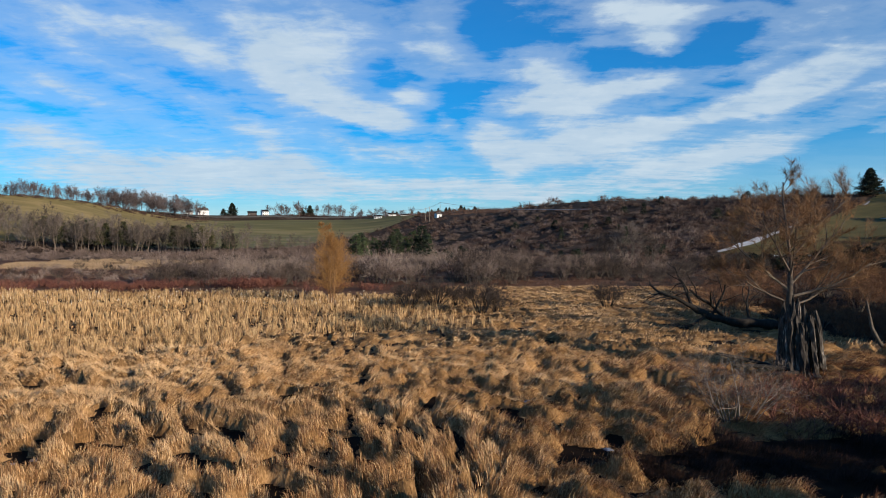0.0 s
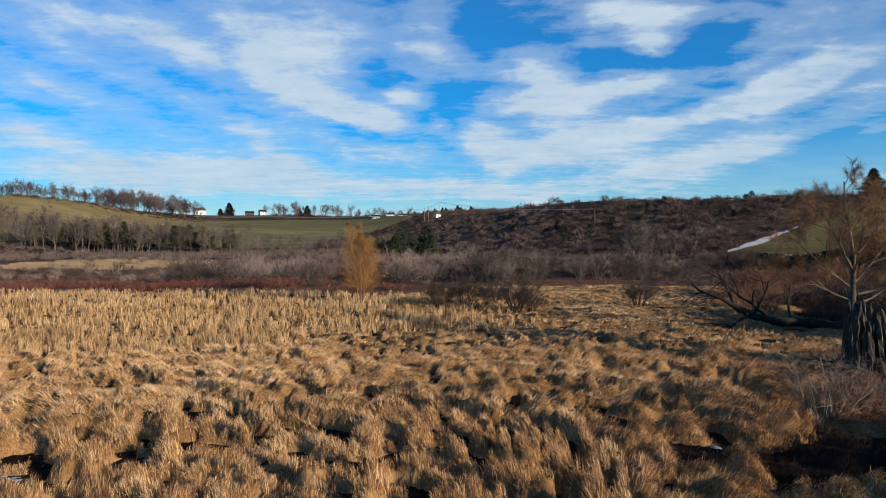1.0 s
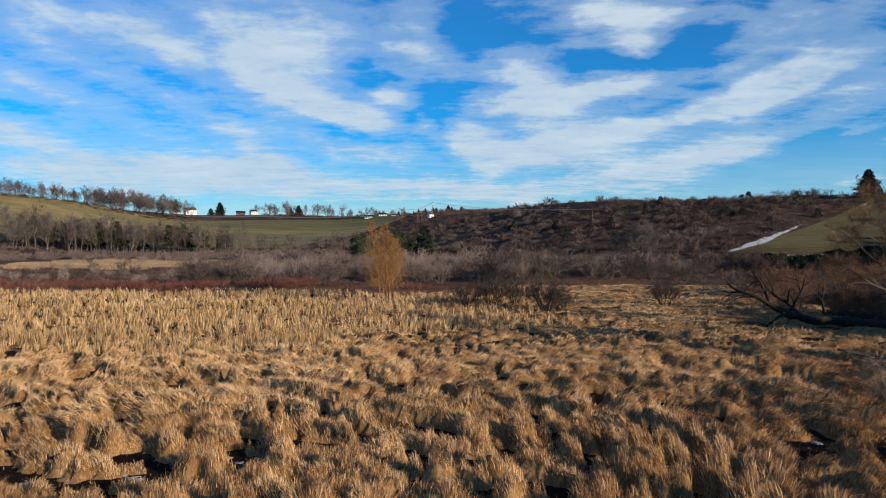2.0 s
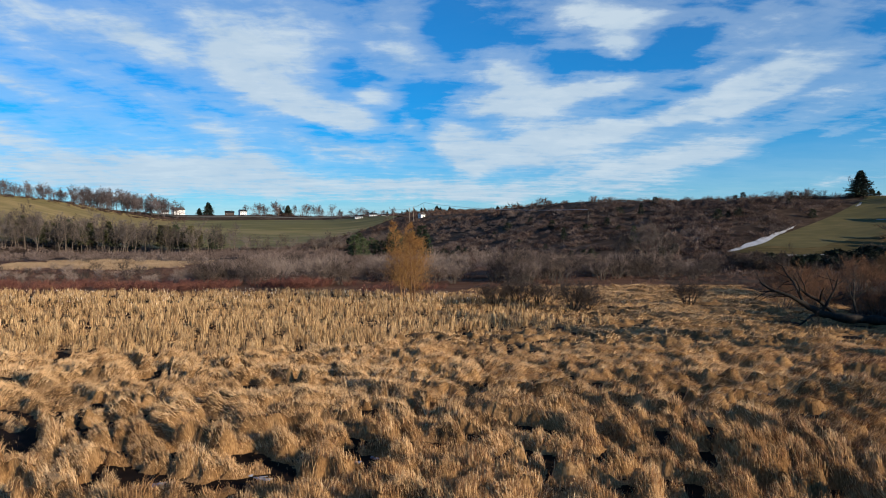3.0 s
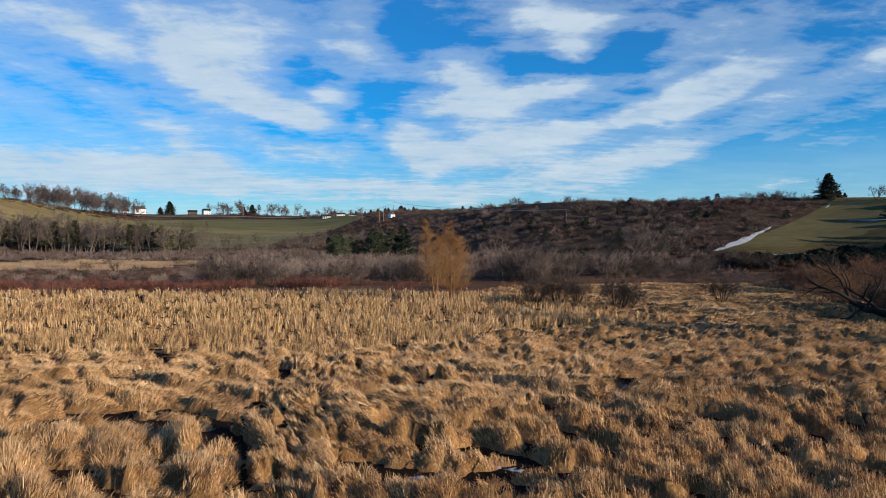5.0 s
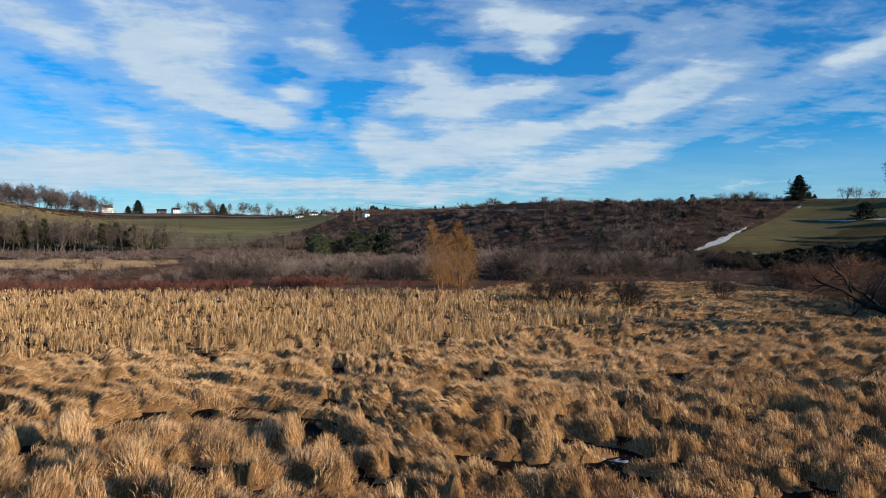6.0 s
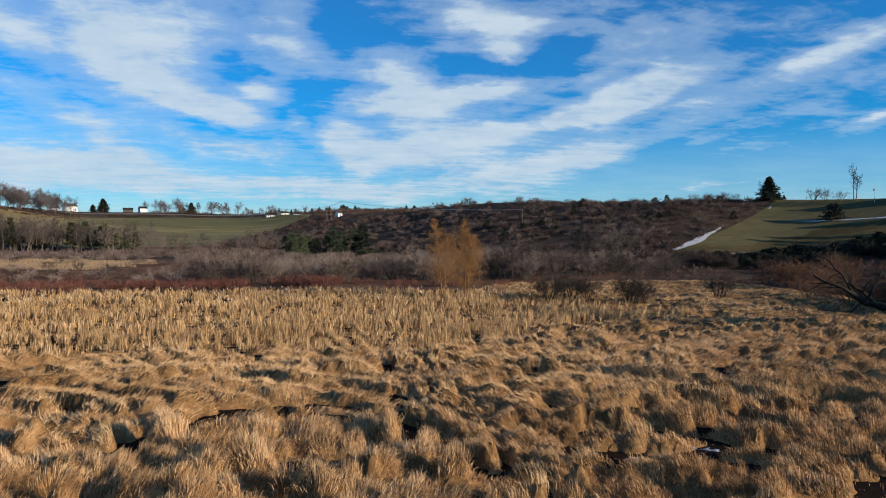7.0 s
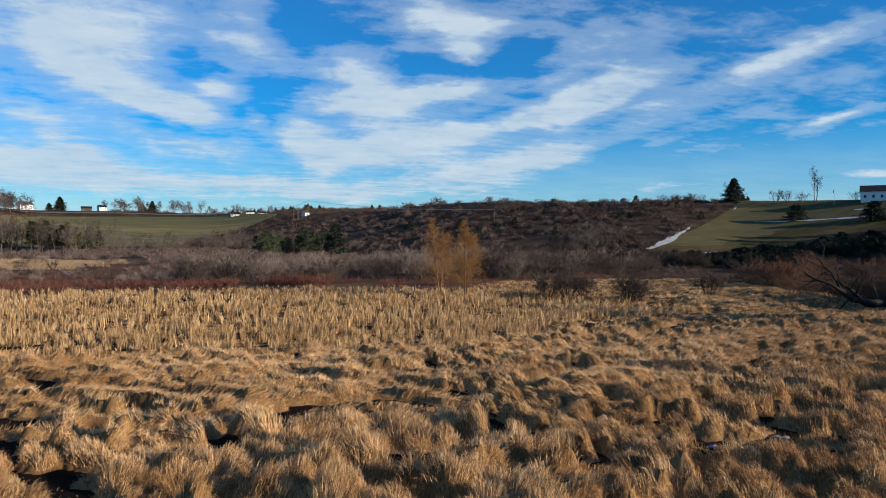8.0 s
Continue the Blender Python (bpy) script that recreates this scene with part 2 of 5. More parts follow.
M_TWIG_GREY = material("grey_twigs", [(0.032, 0.023, 0.018), (0.108, 0.078, 0.062), (0.24, 0.182, 0.148)], 0.8, 0.6, 0.06, 0.15, 0.7)
M_TWIG_BROWN = material("brown_twigs", [(0.055, 0.034, 0.024), (0.11, 0.066, 0.045), (0.17, 0.11, 0.075)], 0.8, 1.0, 0.05, 0.4, 0.3)
M_BRUSH = material("hill_brush_twigs", [(0.022, 0.013, 0.009), (0.070, 0.041, 0.030), (0.15, 0.094, 0.068)], 0.8, 0.3, 0.06, 0.14)
M_BRUSH_GREY = material("grey_brush_twigs", [(0.036, 0.025, 0.020), (0.115, 0.081, 0.066), (0.23, 0.173, 0.143)], 0.8, 0.3, 0.06, 0.14)
M_TWIG_FAR = material("mauve_twigs", [(0.055, 0.043, 0.043), (0.105, 0.085, 0.083), (0.17, 0.14, 0.135)], 0.8, 0.5, 0.03, 0.3, 0.3)
M_BRUSH_RUST = material("rust_brush_twigs", [(0.05, 0.026, 0.019), (0.11, 0.06, 0.042), (0.19, 0.115, 0.082)], 0.8, 0.3, 0.06, 0.14)
M_GROVE = material("grove_twigs", [(0.052, 0.040, 0.032), (0.11, 0.086, 0.07), (0.19, 0.153, 0.125)], 0.8, 0.5, 0.03, 0.3, 0.4)
M_LIMB = material("pale_limb_bark", [(0.06, 0.045, 0.034), (0.13, 0.098, 0.072), (0.24, 0.185, 0.135)], 0.85, 4.0, 0.5, bump=0.6, bump_scale=14)
M_TWIG_RED = material("red_twigs", [(0.065, 0.024, 0.018), (0.13, 0.047, 0.034), (0.19, 0.083, 0.052)], 0.8, 1.0, 0.07, 0.4, 0.2)
M_TWIG_ORANGE = material("orange_twigs", [(0.17, 0.08, 0.022), (0.28, 0.14, 0.042), (0.42, 0.225, 0.075)], 0.7, 1.0, 0.3, 0.4, through_light=0.15)
M_TWIG_WILLOW = material("willow_twigs", [(0.09, 0.045, 0.021), (0.19, 0.096, 0.041), (0.30, 0.172, 0.08)], 0.7, 1.0, 0.3, 0.4)
M_PINE = material("pine_needles", [(0.009, 0.015, 0.008), (0.020, 0.031, 0.014), (0.045, 0.058, 0.024)], 0.7, 0.6, 0.05, 0.4, 0.5)
M_PINE_GREEN = material("green_needles", [(0.016, 0.028, 0.011), (0.038, 0.056, 0.022), (0.075, 0.095, 0.038)], 0.7, 0.6, 0.05, 0.4, 0.5)
M_PINE_OLIVE = material("olive_needles", [(0.022, 0.025, 0.010), (0.05, 0.05, 0.019), (0.095, 0.085, 0.034)], 0.7, 0.6, 0.05, 0.4, 0.5)
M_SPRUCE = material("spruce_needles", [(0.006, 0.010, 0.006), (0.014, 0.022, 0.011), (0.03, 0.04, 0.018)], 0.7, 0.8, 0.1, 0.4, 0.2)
M_WHITE = material("white_siding", [(0.66, 0.65, 0.62), (0.78, 0.77, 0.74)], 0.6, 1.0, 0.3, stretch=(0.3, 0.3, 6))
M_ROOF = material("dark_shingles", [(0.008, 0.008, 0.009), (0.02, 0.019, 0.019)], 0.85, 2.0, 0.4)
M_ROOF_RED = material("brown_shingles", [(0.05, 0.04, 0.035), (0.10, 0.08, 0.07)], 0.85, 2.0, 0.4)
M_GLASS = material("window_glass", [(0.02, 0.025, 0.03), (0.04, 0.045, 0.05)], 0.08, 1.0, 0.3)
M_POLE = material("pole_wood", [(0.16, 0.13, 0.10), (0.28, 0.24, 0.19)], 0.85, 2.0, 0.4)
M_WIRE = material("wire_metal", [(0.25, 0.25, 0.25), (0.4, 0.4, 0.4)], 0.4, 1.0, 0.3, metal=0.8)
M_FLUFF = material("seed_fluff", [(0.42, 0.30, 0.18), (0.62, 0.50, 0.36), (0.8, 0.72, 0.6)], 0.9, 1.0, 0.3, 0.5)
M_PALE = material("pale_straw", [(0.36, 0.205, 0.093), (0.66, 0.42, 0.205), (0.88, 0.625, 0.355)], 0.7, 0.7, 0.12, 0.16, through_light=0.16)
M_TWIG_PALE = material("pale_stems", [(0.07, 0.052, 0.04), (0.14, 0.105, 0.08), (0.27, 0.21, 0.165)], 0.7, 1.0, 0.3, 0.4)
M_TWIG_RUSTY = material("rusty_twigs", [(0.055, 0.025, 0.013), (0.125, 0.058, 0.028), (0.21, 0.108, 0.054)], 0.8, 1.0, 0.05, 0.4, 0.3)
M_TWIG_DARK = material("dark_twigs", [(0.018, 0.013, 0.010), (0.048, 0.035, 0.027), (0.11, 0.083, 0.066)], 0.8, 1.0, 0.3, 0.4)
# sedge coloured nearly black, with the shade put into its colour
M_SHADE_SEDGE = material("dark_sedge", [(0.005, 0.0028, 0.002), (0.014, 0.0065, 0.0045), (0.05, 0.022, 0.014)], 0.9, 0.9, 0.3, 0.4)
M_BROWN = material("brown_straw", [(0.06, 0.022, 0.0085), (0.19, 0.088, 0.033), (0.42, 0.225, 0.092)], 0.75, 0.9, 0.12, 0.34, through_light=0.15)
M_FLAG = material("flag_cloth", [(0.03, 0.02, 0.04), (0.12, 0.03, 0.04)], 0.8, 1.0, 0.3)
M_VALLEY = material("wet_meadow", [(0.045, 0.022, 0.012), (0.10, 0.05, 0.029), (0.2, 0.115, 0.066)], 0.95, 0.5, 0.06, stretch=(0.35, 1.6, 1), bump=0.6, bump_scale=1.5)
M_FARMAT = material("sunlit_thatch", [(0.05, 0.025, 0.010), (0.20, 0.112, 0.048), (0.44, 0.275, 0.13)], 0.95, 3.0, 0.3, bump=1.0, bump_scale=5.0, stretch=(0.4, 1.5, 1))
M_ROCK = material("field_stone", [(0.12, 0.11, 0.10), (0.28, 0.26, 0.24)], 0.85, 2.0, 0.4, bump=0.6)


# ---------------------------------------------------------------- helpers for meshes
def mesh_np(name, verts, tris, mat, smooth=False, quads=None):
    """One mesh from arrays of corners and triangles (and quads)."""
    me = bpy.data.meshes.new(name)
    verts = np.asarray(verts, np.float32).reshape(-1, 3)
    tris = np.zeros((0, 3), np.int32) if tris is None else np.asarray(tris, np.int32).reshape(-1, 3)
    quads = np.zeros((0, 4), np.int32) if quads is None else np.asarray(quads, np.int32).reshape(-1, 4)
    me.vertices.add(len(verts))
    me.vertices.foreach_set("co", verts.ravel())
    loops = np.concatenate([tris.ravel(), quads.ravel()])
    me.loops.add(len(loops))
    me.loops.foreach_set("vertex_index", loops)
    starts = np.concatenate([np.arange(len(tris)) * 3, len(tris) * 3 + np.arange(len(quads)) * 4])
    me.polygons.add(len(starts))
    me.polygons.foreach_set("loop_start", starts.astype(np.int32))
    if smooth:
        me.polygons.foreach_set("use_smooth", np.ones(len(starts), bool))
    me.update(calc_edges=True)
    me.materials.append(mat)
    return me


def put(name, me, parent=None, label=""):
    """Links a mesh as a part under a thing, or as a thing."""
    ob = new(name, me)
    if parent:
        ob.parent = parent
    if label:
        ob["label"] = label
    return ob


def part(name, bm, mat, parent, label=""):
    """Links a bmesh as one mesh object under a thing or a part."""
    me = bpy.data.meshes.new(name)
    bm.to_mesh(me)
    bm.free()
    me.materials.append(mat)
    return put(name, me, parent, label)


def box(bm, x0, x1, y0, y1, z0, z1):
    """Adds a box to a bmesh."""
    v = [bm.verts.new((x, y, z)) for z in (z0, z1) for x, y in ((x0, y0), (x1, y0), (x1, y1), (x0, y1))]
    for f in ((3, 2, 1, 0), (4, 5, 6, 7), (0, 1, 5, 4), (1, 2, 6, 5), (2, 3, 7, 6), (3, 0, 4, 7)):
        bm.faces.new([v[i] for i in f])
    return bm


def boxes(*rows):
    bm = bmesh.new()
    for r in rows:
        box(bm, *r)
    return bm


def unit(v):
    return v / np.maximum(np.linalg.norm(v, axis=-1, keepdims=True), 1e-9)


def tubes(p0, p1, r0, r1, sides=5):
    """Tapered tubes between pairs of points: corners and quads."""
    p0, p1 = np.asarray(p0, float), np.asarray(p1, float)
    r0, r1 = np.asarray(r0, float), np.asarray(r1, float)
    d = unit(p1 - p0)
    side = unit(np.cross(d, np.where(np.abs(d[:, 2:3]) > 0.9, [[1.0, 0, 0]], [[0, 0, 1.0]])))
    up = np.cross(side, d)
    a = np.arange(sides) * 2 * np.pi / sides
    ring = side[:, None] * np.cos(a)[None, :, None] + up[:, None] * np.sin(a)[None, :, None]
    v = np.stack([p0[:, None] + ring * r0[:, None, None], p1[:, None] + ring * r1[:, None, None]], 1).reshape(-1, 3)
    n, k = len(p0), np.arange(sides)
    q = np.stack([k, (k + 1) % sides, (k + 1) % sides + sides, k + sides], 1)
    return v, (q[None] + (np.arange(n) * 2 * sides)[:, None, None]).reshape(-1, 4)


def slivers(p0, p1, w, rng):
    """Thin tapering twigs: one three-cornered sliver each, turned by chance."""
    p0, p1, w = np.asarray(p0, float), np.asarray(p1, float), np.asarray(w, float)
    d = unit(p1 - p0)
    side = unit(np.cross(d, rng.normal(size=d.shape)))
    v = np.stack([p0 - side * w[:, None] / 2, p0 + side * w[:, None] / 2, p1], 1).reshape(-1, 3)
    return v, np.arange(len(v)).reshape(-1, 3)


def lattice(x, y, seed):
    """Smooth value noise in 0..1 on arrays."""
    xi, yi = np.floor(x).astype(np.int64), np.floor(y).astype(np.int64)
    fx, fy = x - xi, y - yi
    fx, fy = fx * fx * (3 - 2 * fx), fy * fy * (3 - 2 * fy)

    def h(i, j):
        n = (i * 374761393 + j * 668265263 + seed * 1442695041) & 0x7FFFFFFF
        n = ((n ^ (n >> 13)) * 1274126177) & 0x7FFFFFFF
        return ((n ^ (n >> 16)) & 0xFFFF) / 65535.0

    a, b = h(xi, yi) * (1 - fx) + h(xi + 1, yi) * fx, h(xi, yi + 1) * (1 - fx) + h(xi + 1, yi + 1) * fx
    return a * (1 - fy) + b * fy


def sstep(a, b, x):
    t = np.clip((x - a) / (b - a), 0, 1)
    return t * t * (3 - 2 * t)


# ---------------------------------------------------------------- the lie of the land
# bearing from the marsh's middle: foot of the slope, its crest, the crest's height, and the rise beyond it
BEARING = [-180, -120, -60, -40, -28, -23, -18, -13, -5, 1, 7, 14, 20, 28, 36, 48, 70, 120, 180]
FOOT = [600, 500, 420, 420, 420, 440, 470, 470, 460, 400, 300, 215, 205, 205, 225, 210, 190, 500, 600]
CREST = [900, 900, 700, 700, 680, 700, 740, 730, 740, 640, 540, 450, 400, 340, 365, 330, 320, 900, 900]
HEIGHT = [8, 10, 46, 47, 44, 35, 32, 33, 33, 29, 30, 33, 31, 27, 28.5, 26, 24, 12, 8]
BEYOND = [0, 0, -12, -12, -12, -8, -6, -3, 6, 20, 18, 8, 3, 0, -4, -5, -5, 0, 0]


def eased(values):
    """A table over the bearings, rounded off at its corners."""
    fine = np.arange(-200, 200.1, 0.5)
    rough = np.interp(fine, BEARING, values)
    bell = np.exp(-0.5 * (np.arange(-10, 11) / 4.0) ** 2)
    return fine[10:-10], np.convolve(rough, bell / bell.sum(), "valid")


FOOT_AT, CREST_AT, HEIGHT_AT, BEYOND_AT = eased(FOOT), eased(CREST), eased(HEIGHT), eased(BEYOND)


def land(x, y):
    """Height of the land without its growth."""
    x, y = np.asarray(x, float), np.asarray(y, float)
    dx = x + 25
    r, az = np.hypot(dx, y), np.degrees(np.arctan2(dx, y))
    foot, crest = np.interp(az, *FOOT_AT), np.interp(az, *CREST_AT)
    high, more = np.interp(az, *HEIGHT_AT), np.interp(az, *BEYOND_AT)
    t = np.clip((r - foot) / (crest - foot), 0, 1)
    rough = (lattice(x / 60, y / 60, 5) - 0.5) * 3.0 * sstep(0.05, 0.4, t) * (1 - 0.6 * sstep(25, 32, az))
    return high * t ** 1.45 + more * sstep(crest + 20, crest + 480, r) + rough


def chance(i, j, seed):
    """A chance value in 0..1 for each cell of a grid."""
    n = (i * 374761393 + j * 668265263 + seed * 1442695041) & 0x7FFFFFFF
    n = ((n ^ (n >> 13)) * 1274126177) & 0x7FFFFFFF
    return ((n ^ (n >> 16)) & 0xFFFF) / 65535.0


# shallow frozen pools between the tussocks: place and half width
POOLS = [(4.8, 48.0, 0.7), (6.0, 44.0, 0.9), (6.3, 30.5, 0.7), (8.2, 34.0, 0.8), (-7.6, 31.0, 0.6), (-24.6, 38.2, 0.7), (-23.0, 42.5, 0.8), (-40.5, 31.5, 0.7),
         (-28.5, 29.5, 0.8), (-24.2, 30.0, 0.9), (-20.0, 32.5, 0.7), (-31.0, 45.0, 0.8), (-17.5, 49.0, 0.6), (9.5, 52.5, 0.8), (5.0, 56.0, 0.8), (-12.5, 46.0, 0.6), (-47.5, 34.5, 0.8)]


def standing(x, y):
    """0..1: where the marsh grass stands in upright tufts and is not lodged."""
    return sstep(-29, -20, x + 6 * (lattice(x / 5, y / 5, 17) - 0.5)) * (1 - sstep(-5, 6, x)) * (1 - sstep(36, 46, y + 8 * (lattice(x / 7, y / 7, 18) - 0.5)))


def tussock(x, y):
    """The lodged marsh grass: height of its mat above the soil, and the way out from each tussock's heart."""
    warp = 1.6 * (lattice(x / 6, y / 6, 11) - 0.5)
    wary = 1.6 * (lattice(x / 6, y / 6, 12) - 0.5)
    up_tuft = standing(x, y)
    drawn = np.maximum(sstep(-30, 20, x), 0.75 * (1 - sstep(-42, -30, x))) * (1 - up_tuft)
    # rows of tussocks are drawn out slantwise towards the drier side
    u = (x * 0.82 - y * 0.57 + warp) / (1.7 + 1.4 * sstep(-10, 25, x) + 0.3 * sstep(40, 52, y) - 0.4 * up_tuft)
    v = (x * 0.57 + y * 0.82 + wary) / 1.25
    best, ox, oy, tone = np.zeros(len(x)), np.zeros(len(x)), np.zeros(len(x)), np.zeros(len(x))
    # crooked outlines
    u = u + 0.5 * (lattice(x / 0.8, y / 0.8, 13) - 0.5) + 0.22 * (lattice(x / 0.3, y / 0.3, 15) - 0.5)
    v = v + 0.5 * (lattice(x / 0.8, y / 0.8, 14) - 0.5) + 0.22 * (lattice(x / 0.3, y / 0.3, 16) - 0.5)
    iu, iv = np.floor(u).astype(np.int64), np.floor(v).astype(np.int64)
    for a in (-1, 0, 1):
        for b in (-1, 0, 1):
            i, j = iu + a, iv + b
            du = u - (i + 0.15 + 0.7 * chance(i, j, 71))
            dv = v - (j + 0.15 + 0.7 * chance(i, j, 72))
            k = chance(i, j, 73)
            R = 0.5 + 0.42 * chance(i, j, 74)
            h = np.where(k < 0.2, 0.0, 0.6 + 0.95 * chance(i, j, 75))
            z = h * np.clip(1 - (du * du + dv * dv) / (R * R), 0, 1) ** 0.9
            up = z > best
            best = np.where(up, z, best)
            ox, oy = np.where(up, du * 0.82 + dv * 0.57, ox), np.where(up, -du * 0.57 + dv * 0.82, oy)
            tone = np.where(up, chance(i, j, 76), tone)
    fallen = sstep(0.38, 0.62, lattice(x / 7, y / 5, 27)) * sstep(40, 50, y)
    best = best * (1 - 0.1 * sstep(42, 52, y)) * (1 - 0.22 * fallen)
    low = lattice(x / 9, y / 9, 23)
    ridge = 1 - np.abs(2 * lattice((x * 0.82 - y * 0.57) / 7 + warp, (x * 0.57 + y * 0.82) / 3.4 + wary, 24) - 1)
    # a carpet of fallen leaves between the tussocks, with dark pits torn in it
    deep = 0.075 * drawn * (1 - sstep(34, 50, y)) + 0.03 * sstep(44, 50, y) * (1 - sstep(66, 80, y)) + 0.05 * up_tuft
    pit = sstep(0.31 + deep, 0.45 + deep, 0.65 * lattice((x * 0.82 - y * 0.57) / (1.0 + 1.3 * drawn) + warp, (x * 0.57 + y * 0.82) / 0.8 + wary, 81) + 0.35 * lattice(x / 4, y / 4, 82))
    best = np.maximum(best * (0.5 + 0.35 * low + 0.5 * ridge), 0.02 + 0.17 * lattice(x / 1.3, y / 1.3, 83) + (0.04 + 0.12 * fallen) * sstep(42, 52, y))
    best = (best + 0.3 * (lattice(x / 0.6, y / 0.6, 22) - 0.4) * sstep(0.05, 0.3, best) + 0.14 * (lattice(x / 0.28, y / 0.28, 25) - 0.5)) * pit
    best = np.maximum(best, 0)
    for px, py, pr in POOLS:
        best = best * sstep(pr * 0.4, pr * 1.7, np.hypot((x - px) / 1.5, y - py))
    low = 1 - 0.35 * sstep(60, 78, y)
    return best * low * (1 - 0.55 * shade_zone(x, y)), ox, oy, tone


def shade_zone(x, y):
    """0..1: grass blackened for shade at the marsh's drier edge and under the fallen tree."""
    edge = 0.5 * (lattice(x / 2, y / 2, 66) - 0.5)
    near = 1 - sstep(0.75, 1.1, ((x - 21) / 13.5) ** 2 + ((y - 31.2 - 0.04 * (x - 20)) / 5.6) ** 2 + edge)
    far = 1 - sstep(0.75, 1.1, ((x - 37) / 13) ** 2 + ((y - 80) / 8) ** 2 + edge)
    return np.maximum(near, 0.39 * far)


def grow(x, y):
    """0..1: how far the lodged grass mat reaches."""
    return sstep(-150, -130, x) * (1 - sstep(44, 50, x + 8 * lattice(y / 9, x / 9, 3) - 0.2 * np.clip(y - 90, 0, 80))) * sstep(-40, -34, y) * (1 - sstep(104, 118, y + 5 * lattice(x / 8, y / 8, 4) - 34 * sstep(-22, 2, x)))


def reedy(x, y):
    """0..1: where reeds stand upright."""
    wob = 14 * (lattice(x / 14, y / 14, 31) - 0.5)
    return sstep(56, 64, y + wob - np.clip(x + 30, 0, 80) * 0.55) * (1 - sstep(-8, 8, x))


def build_ground():
    rr = np.concatenate([[0.0], 3.0 * 1.03 ** np.arange(1, 246)])
    rr = rr[rr < 4200]
    aa = np.radians(np.arange(0, 360, 1.25))
    x = (-25 + rr[:, None] * np.sin(aa)[None]).ravel()
    y = (rr[:, None] * np.cos(aa)[None]).ravel()
    v = np.stack([x, y, land(x, y)], 1)
    n, k = len(rr), len(aa)
    i, j = np.meshgrid(np.arange(n - 1), np.arange(k), indexing="ij")
    q = np.stack([i * k + j, (i + 1) * k + j, (i + 1) * k + (j + 1) % k, i * k + (j + 1) % k], -1).reshape(-1, 4)[:, ::-1]
    tagged(put("ground", mesh_np("ground", v, None, M_MUD, True, q)), "brown winter soil of marsh and hills", "ground", kind="structure")


def draped(name, mat, xs, edge0, edge1, lift, steps, label, category="field"):
    """A patch that lies on the land between two edges given as functions of s in 0..1."""
    s, u = np.linspace(0, 1, xs), np.linspace(0, 1, steps)
    a, b = np.array([edge0(k) for k in s]), np.array([edge1(k) for k in s])
    p = a[:, None] * (1 - u)[None, :, None] + b[:, None] * u[None, :, None]
    x, y = p[..., 0].ravel(), p[..., 1].ravel()
    v = np.stack([x, y, land(x, y) + lift], 1)
    i, j = np.meshgrid(np.arange(xs - 1), np.arange(steps - 1), indexing="ij")
    q = np.stack([i * steps + j, i * steps + j + 1, (i + 1) * steps + j + 1, (i + 1) * steps + j], -1).reshape(-1, 4)
    return tagged(put(name, mesh_np(name, v, None, mat, True, q)), label, category, kind="structure")


def polar(az, r):
    return (-25 + r * math.sin(radians(az)), r * math.cos(radians(az)))


def lawn_low(x):
    """The lawn's lower edge, along the top of the dark bank."""
    return float(np.interp(x, [88, 105, 135, 170, 215, 260], [222, 210, 211, 200, 172, 140])) + 0.8 * math.sin(x * 0.9)


def on_lawn(x, y):
    low = np.interp(x, [88, 105, 135, 170, 215, 260], [222, 210, 211, 200, 172, 140])
    return (y < 222 + 0.785 * (x - 88.5)) & (y > low - 1.5) & (x > 86)


def field_low(deg):
    """How far off the hay field's lower edge lies, by the bearing."""
    return np.interp(deg, [-62, -15, -9, -5.5, -1], [500, 500, 508, 570, 640])


